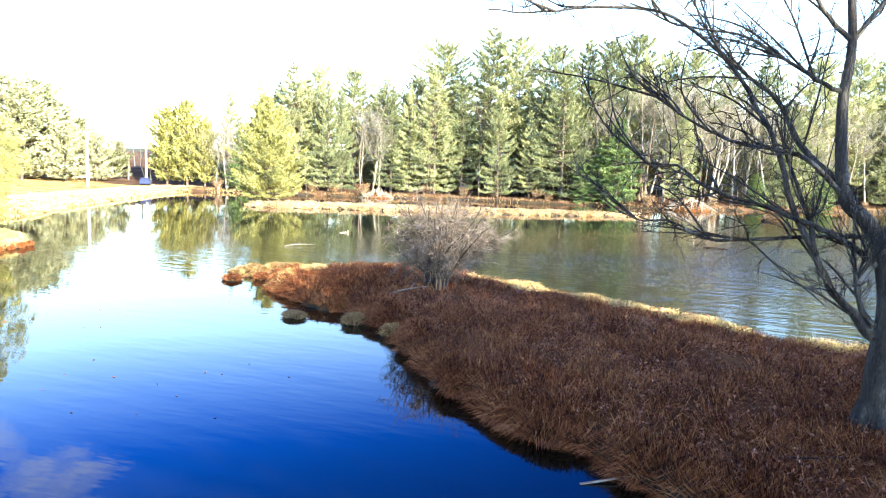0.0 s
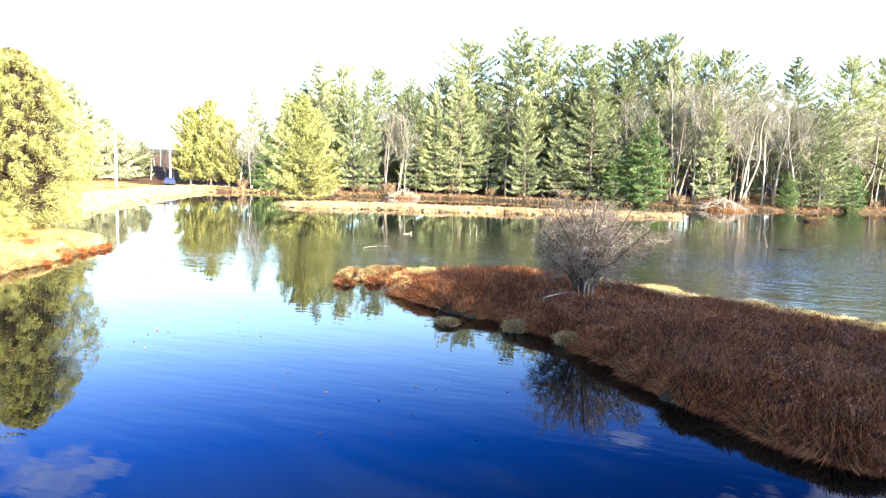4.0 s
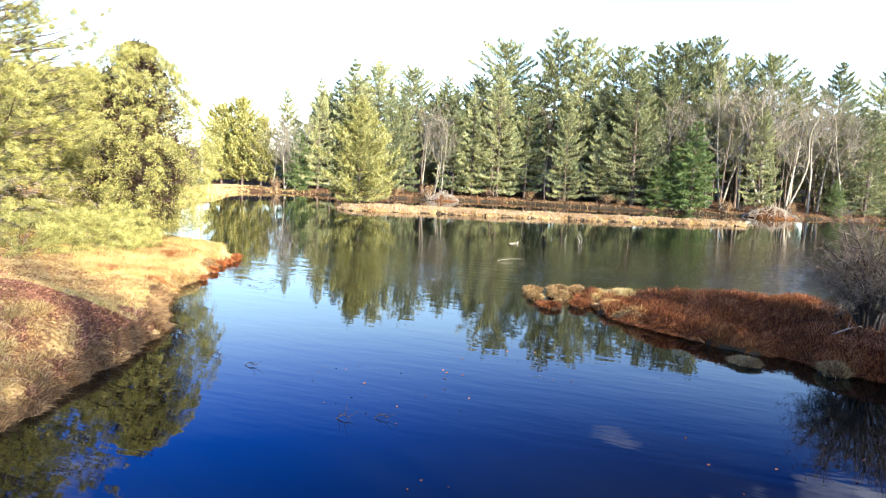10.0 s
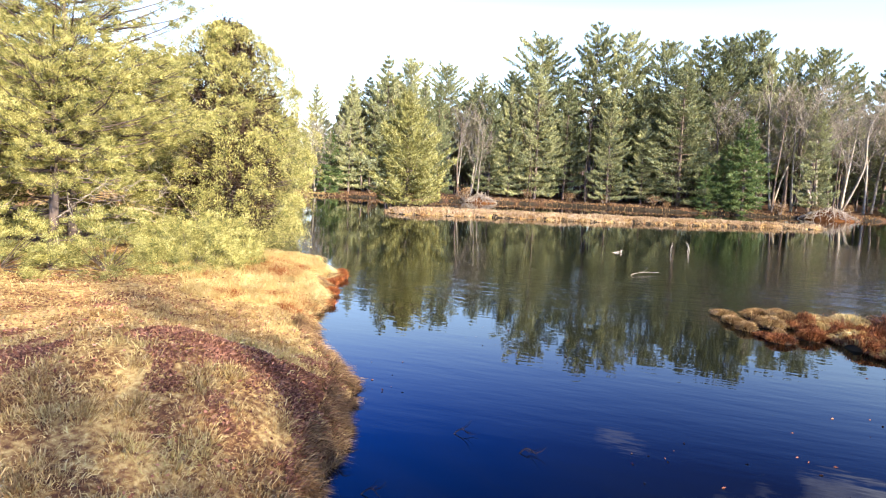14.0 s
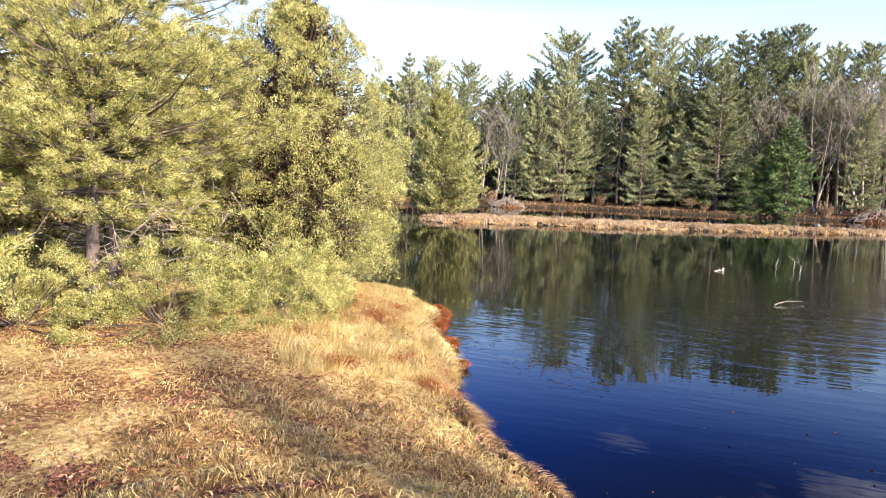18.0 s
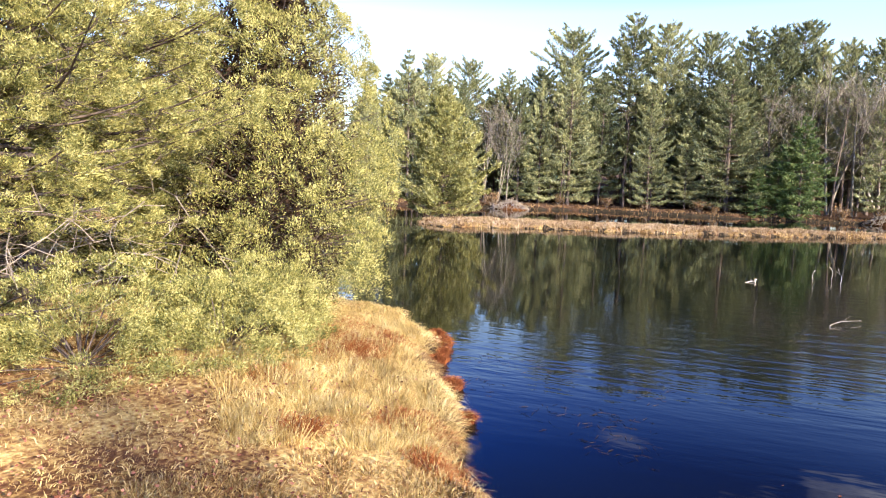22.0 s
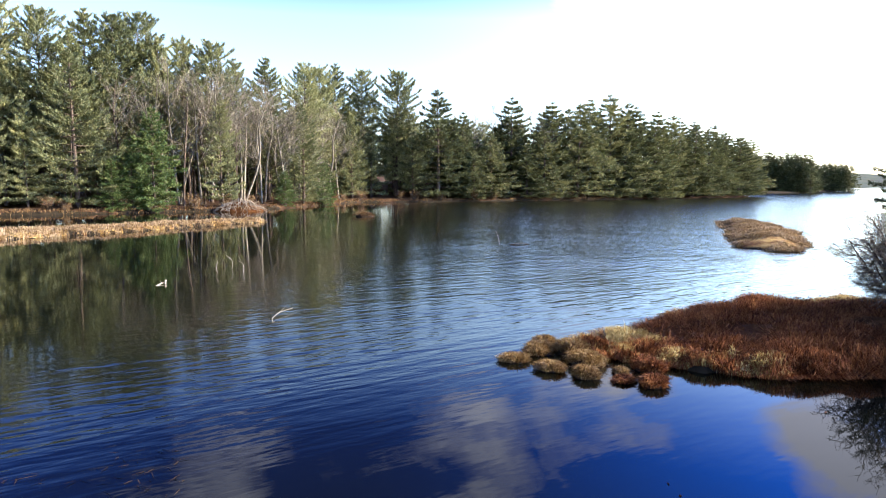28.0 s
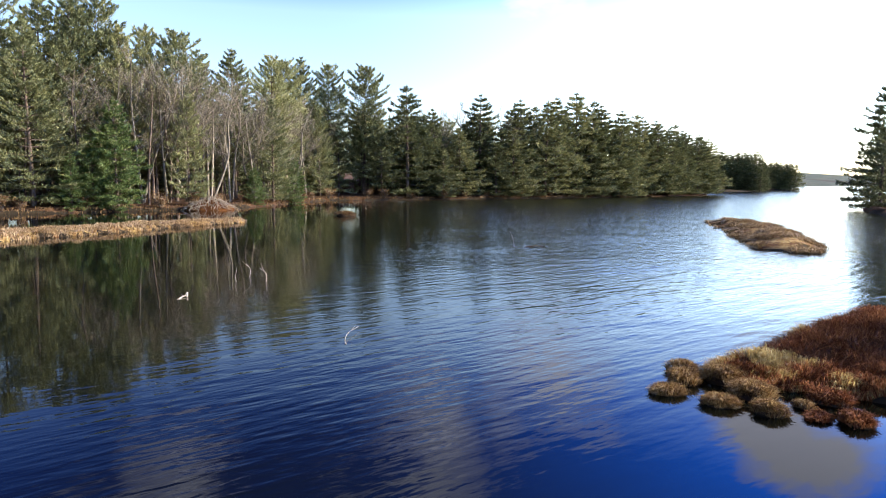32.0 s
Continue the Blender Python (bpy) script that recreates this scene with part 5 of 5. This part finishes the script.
TIP = "tussocks off the peninsula's tip"
for k, (x, y, r, h) in enumerate([(-7.6, 19.95, 0.34, 0.16), (-6.75, 20.2, 0.4, 0.24), (-7.4, 19.05, 0.33, 0.19), (-7.1, 18.35, 0.32, 0.22), (-6.7, 17.75, 0.26, 0.12), (-6.4, 17.3, 0.34, 0.2), (-6.5, 19.0, 0.42, 0.27), (-6.2, 20.6, 0.32, 0.26), (-5.7, 18.0, 0.36, 0.24), (-6.1, 19.8, 0.45, 0.3)]):
    tussock(x, y, r * 0.8, h, 300 + k, M_RUSSET if k in (4, 5, 8) else M_TUSSOCK, "small round tussock of tan and brown grass standing in shallow water", TIP)
for k, (x, y, r, h) in enumerate([(-1.33, 13.65, 0.34, 0.16), (0.36, 13.85, 0.4, 0.26), (1.76, 13.22, 0.42, 0.26), (-6.35, 18.15, 0.2, 0.16)]):
    tussock(x, y, r * 0.8, h, 320 + k, M_TUSSOCK, "low brown grass tussock beside the peninsula's bank", "tussocks along the bank")
for k, (x, y, r, h) in enumerate([(-19.35, 19.1, 0.22, 0.24), (-18.95, 17.8, 0.2, 0.2), (-18.15, 16.5, 0.22, 0.2), (-17.35, 15.1, 0.15, 0.15), (-19.8, 19.8, 0.2, 0.2), (-19.1, 18.5, 0.14, 0.14)]):
    tussock(x, y, r * 0.8, h, 340 + k, M_RUST, "rust-red grass tuft at the bank's water edge", "rust-red tufts on the bank")
tussock(14.1, 74.7, 1.0, 0.5, 360, M_SEDGE, "lone brown tussock in open water", "")


def stick(name, label, pts, r, mat, category, side=0, group="", reach=0.3):
    P = np.asarray(pts, float)
    o = P[0].copy()
    t = thing(name, tuple(o), label, category, group)
    q = np.random.default_rng(int(abs(o[0] * 100)) + 1)
    tb = Tubes()
    ln = bend(P - o, 5)
    tb.add(ln, np.linspace(r, r * 0.4, len(ln)), 6)
    part("stem", tb.mesh("stem", mat), t)
    for _ in range(side):
        i = q.integers(2, len(ln) - 1)
        d = unit(ln[-1] - ln[0] + q.normal(0, 0.5, 3) * np.linalg.norm(ln[-1]))
        s = Tubes()
        s.add(np.array([ln[i], ln[i] + d * reach * 0.5, ln[i] + d * reach + [0, 0, 0.04]]), [r * 0.5, r * 0.4, r * 0.2], 5)
        part("side_twig", s.mesh("side_twig", mat), t)


stick("dead_stick", "curved pale dead stick rising from the water", [(-10.8, 26.3, -0.03), (-10.75, 26.5, 0.05), (-10.4, 27.0, 0.09), (-9.85, 27.5, 0.08)], 0.01, M_DEAD, "stick", 1)
stick("tree_stump", "pale weathered stump breaking the water", [(-12.2, 34.7, -0.2), (-12.2, 34.7, 0.05), (-12.15, 34.75, 0.12)], 0.05, M_DEAD, "stump", 1, "", 0.12)
stick("floating_log", "pale dead wood floating beside the stump", [(-12.6, 34.3, -0.03), (-12.45, 34.45, 0.02), (-12.25, 34.65, 0.05)], 0.03, M_DEAD, "log", 1, "", 0.2)
for pts in ([(-9.85, 36.9, -0.1), (-9.9, 36.9, 0.2), (-9.8, 37.0, 0.42)], [(-9.1, 37.7, -0.1), (-9.05, 37.7, 0.3), (-9.2, 37.8, 0.55)], [(-9.0, 36.2, -0.1), (-8.95, 36.3, 0.3), (-9.15, 36.4, 0.5)]):
    stick("dead_twig", "thin pale twig standing in the water", pts, 0.014, M_DEAD, "twig", 1, "twigs standing in the pond")
stick("dead_twig", "thin pale twig standing in open water", [(7.6, 41.0, -0.1), (7.45, 41.0, 0.5), (7.3, 41.1, 0.95)], 0.012, M_DEAD, "twig", 0, "twigs standing in the pond")
stick("sunken_branch", "dark branch lying at the water's surface", [(8.1, 40.7, 0.0), (8.6, 40.5, 0.05), (9.4, 40.4, 0.02)], 0.04, M_PEAT, "branch", 3)
stick("floating_log", "pale stripped log lying in the water by the bank", [(7.1, 7.65, 0.0), (7.5, 7.9, 0.05), (8.0, 8.25, 0.1)], 0.02, M_PALE, "log", 1)
stick("fallen_branch", "bare fallen branch lying on the peninsula", [(0.5, 15.4, ground_at(0.5, 15.4) + 0.1), (0.9, 15.85, ground_at(0.9, 15.85) + 0.14), (1.3, 16.3, ground_at(1.3, 16.3) + 0.12)], 0.022, M_PALE, "branch", 2)
stick("fallen_branch", "grey fallen branch lying in the peninsula's leaves", [(9.3, 8.5, ground_at(9.3, 8.5) + 0.1), (9.9, 8.6, ground_at(9.9, 8.6) + 0.12), (10.4, 8.7, ground_at(10.4, 8.7) + 0.1)], 0.011, M_GREY, "branch", 2)
for x, y in ((-11.0, 5.6), (-11.6, 6.4), (-10.3, 8.3), (-7.4, 6.8), (-6.9, 7.1), (-11.3, 8.5)):
    stick("water_weed", "dark stem of dead water weed in the shallows", [(x, y, -0.05), (x + 0.12, y + 0.1, 0.06), (x + 0.28, y + 0.05, 0.02)], 0.008, M_PEAT, "weed", 4, "dead weeds in the shallows", 0.18)


def sunken_grass():
    q, x, y = scatter(420, (-18.5, 14.5, -14.5, 19), 371)
    k = (in_main(x, y) < -0.3) & (wob(x, y, 2.0, 4.0) > 0)
    x, y = x[k], y[k]
    d = unit(np.stack([q.normal(0, 1, len(x)), q.normal(0, 1, len(x)), np.full(len(x), 0.03)], 1))
    V, F = rhombs(np.stack([x, y, np.full(len(x), 0.006)], 1), d, q.uniform(0.1, 0.3, len(x)), 0.004, q)
    tagged(new("floating_stalks", mesh_np("floating_stalks", V, F, M_PEAT)), "thin dead stalks floating near the bank", "stalks", kind="stuff")

    q, x, y = scatter(260, (-14, 3, 2, 15), 372)
    k = (in_main(x, y) < -0.2) & (in_east(x, y) < -0.2) & (wob(x, y, 0.8, 3.0) > 0.1)
    x, y = x[k], y[k]
    d = unit(np.stack([q.normal(0, 1, len(x)), q.normal(0, 1, len(x)), np.full(len(x), 0.03)], 1))
    V, F = rhombs(np.stack([x, y, np.full(len(x), 0.006)], 1), d, q.uniform(0.03, 0.07, len(x)), 0.014, q)
    tagged(new("floating_leaves", mesh_np("floating_leaves", V, F, M_LEAF)), "small dead leaves floating on the pond", "leaves", kind="stuff")


sunken_grass()


def brush_pile(x, y, r, h, seed, label, name="brush_pile"):
    q = np.random.default_rng(seed)
    t = thing(name, (x, y, max(0, ground_at(x, y)) - 0.1), label, "brush pile")
    nu, nv = 18, 7
    V = [(r * (1 - 0.97 * j / (nv - 1)) ** 0.7 * (1 + 0.1 * q.normal()) * math.cos(i * 6.2832 / nu) * 1.4, r * (1 - 0.97 * j / (nv - 1)) ** 0.7 * (1 + 0.1 * q.normal()) * math.sin(i * 6.2832 / nu), h * 0.85 * j / (nv - 1)) for j in range(nv) for i in range(nu)]
    F = [(j * nu + i, j * nu + (i + 1) % nu, (j + 1) * nu + (i + 1) % nu, (j + 1) * nu + i) for j in range(nv - 1) for i in range(nu)]
    part("mud_core", mesh_np("mud_core", V, F, M_LITTER), t)
    tb = Tubes()
    for _ in range(230):
        a, u = q.uniform(0, 6.283), math.sqrt(q.uniform(0, 1))
        p = np.array([math.cos(a) * u * r * 1.4, math.sin(a) * u * r, h * (1 - u) ** 0.8 + 0.1])
        d = unit(np.array([math.cos(a), math.sin(a), -0.5]) + q.normal(0, 0.6, 3))
        L = q.uniform(0.5, 1.6)
        tb.add(np.array([p - d * L * 0.5 + [0, 0, 0.1], p + [0, 0, 0.12], p + d * L * 0.5]), [0.035, 0.03, 0.015], 4)
    tagged(part("stick_cover", tb.mesh("sticks", M_PALE), t, "grey-white bleached sticks"), kind="stuff")


brush_pile(5.6, 93.2, 2.3, 1.55, 381, "beaver lodge of bleached sticks on the far shore", "beaver_lodge")
brush_pile(-37.4, 85.6, 1.7, 1.1, 382, "heap of bleached driftwood and grass on the far shore")


def shore_shrub_kinds():
    out = []
    for s in (391, 392):
        q = np.random.default_rng(s)
        tb = Tubes()
        C = []
        for _ in range(40):
            a = q.uniform(0, 6.283)
            top = np.array([math.cos(a) * q.uniform(0.2, 1.1), math.sin(a) * q.uniform(0.2, 1.1), q.uniform(0.7, 1.7)])
            ln = np.array([top * [0.1, 0.1, 0], top * [0.5, 0.5, 0.55], top])
            tb.add(ln, [0.02, 0.015, 0.006], 3)
            C.append(np.repeat(ln[1:], 8, 0) + q.normal(0, 0.15, (16, 3)))
        C = np.concatenate(C)
        V, F = rhombs(C, unit(q.normal(0, 1, C.shape)), 0.16, 0.05, q)
        out.append((tb.mesh("stems", M_PALE), mesh_np("leaves", V, F, M_SEDGE)))
    return out


SHRUBS = shore_shrub_kinds()
for n in range(34):
    x = -60 + 182 * (n + rng.uniform(-0.4, 0.4)) / 34
    y = shore_y(x) + rng.uniform(0.6, 3.0)
    t = thing("shore_shrub", (x, y, ground_at(x, y) - 0.05), "rusty brown shrub at the far waterline", "shrub", "shrubs on the far shore", rng.uniform(0, 6.28), rng.uniform(0.6, 1.15))
    part("stem", SHRUBS[n % 2][0], t)
    part("foliage", SHRUBS[n % 2][1], t)

# ---- the field's poles and the parked car ----


def utility_pole(x, y, top, arms):
    z = ground_at(x, y)
    h = top - z
    t = thing("utility_pole", (x, y, z - 0.1), "pale wooden utility pole beside the field road", "pole", "poles along the road", 0.6)
    tb = Tubes()
    tb.add([[0, 0, -0.2], [0, 0, h * 0.5], [0.02, 0, h]], [0.19, 0.16, 0.12], 10)
    part("post", tb.mesh("post", M_DEAD), t)
    for a in range(arms):
        c = Tubes()
        c.add([[-1.0, 0.16, h - 0.35], [0, 0.16, h - 0.35], [1.0, 0.16, h - 0.35]], [0.06, 0.06, 0.06], 4)
        part("crossarm", c.mesh("crossarm", M_DEAD), t)
        for dx in (-0.9, -0.35, 0.35, 0.9):
            s = Tubes()
            s.add([[dx, 0.16, h - 0.32], [dx, 0.16, h - 0.2], [dx, 0.16, h - 0.13]], [0.03, 0.045, 0.02], 6)
            part("insulator", s.mesh("insulator", M_PALE), t)


utility_pole(-64.8, 59.7, 9.1, 0)
utility_pole(-72.1, 75.9, 8.5, 1)


def simple_mat(name, colour, rough, metal=0.0):
    m = bpy.data.materials.new(name)
    m.use_nodes = True
    b = m.node_tree.nodes["Principled BSDF"]
    b.inputs["Base Color"].default_value, b.inputs["Roughness"].default_value, b.inputs["Metallic"].default_value = (*colour, 1), rough, metal
    return m


def parked_car(x, y, turn):
    paint, glass, rubber = simple_mat("blue_paint", (0.012, 0.02, 0.055), 0.85), simple_mat("car_glass", (0.02, 0.025, 0.03), 0.05), simple_mat("rubber", (0.02, 0.02, 0.02), 0.8)
    t = thing("parked_car", (x, y, ground_at(x, y)), "dark blue car parked on the field road", "car", "", turn, 0.85)

    def loft(prof, half, name, mat, parent):
        n = len(prof)
        V = [(px, s * half * w, pz) for s in (-1, 1) for px, pz, w in prof]
        F = [(i, (i + 1) % n, n + (i + 1) % n, n + i) for i in range(n)]
        me = bpy.data.meshes.new(name)
        me.from_pydata(V, [], F + [tuple(range(n))[::-1], tuple(range(n, 2 * n))])
        me.materials.append(mat)
        return part(name, me, parent)

    loft([(-2.2, 0.35, 0.95), (2.2, 0.35, 0.95), (2.25, 0.6, 0.97), (2.1, 0.8, 0.97), (0.9, 0.95, 1), (-1.6, 1.0, 1), (-2.2, 0.95, 0.97), (-2.25, 0.6, 0.97)], 0.88, "body", paint, t)
    cab = loft([(0.9, 0.95, 1), (0.2, 1.42, 0.85), (-1.1, 1.45, 0.85), (-1.8, 0.98, 1)], 0.8, "cabin", paint, t)
    loft([(0.86, 1.0, 1.02), (0.25, 1.36, 0.9), (-1.05, 1.38, 0.9), (-1.65, 1.03, 1.02)], 0.8, "side_glass", glass, cab)
    for wx in (-1.35, 1.35):
        for wy in (-0.8, 0.8):
            tb = Tubes()
            tb.add([[wx, wy - 0.1, 0.32], [wx, wy, 0.32], [wx, wy + 0.1, 0.32]], [0.3, 0.32, 0.3], 14)
            part("wheel", tb.mesh("wheel", rubber), t)


parked_car(-70.7, 74.4, 2.34)
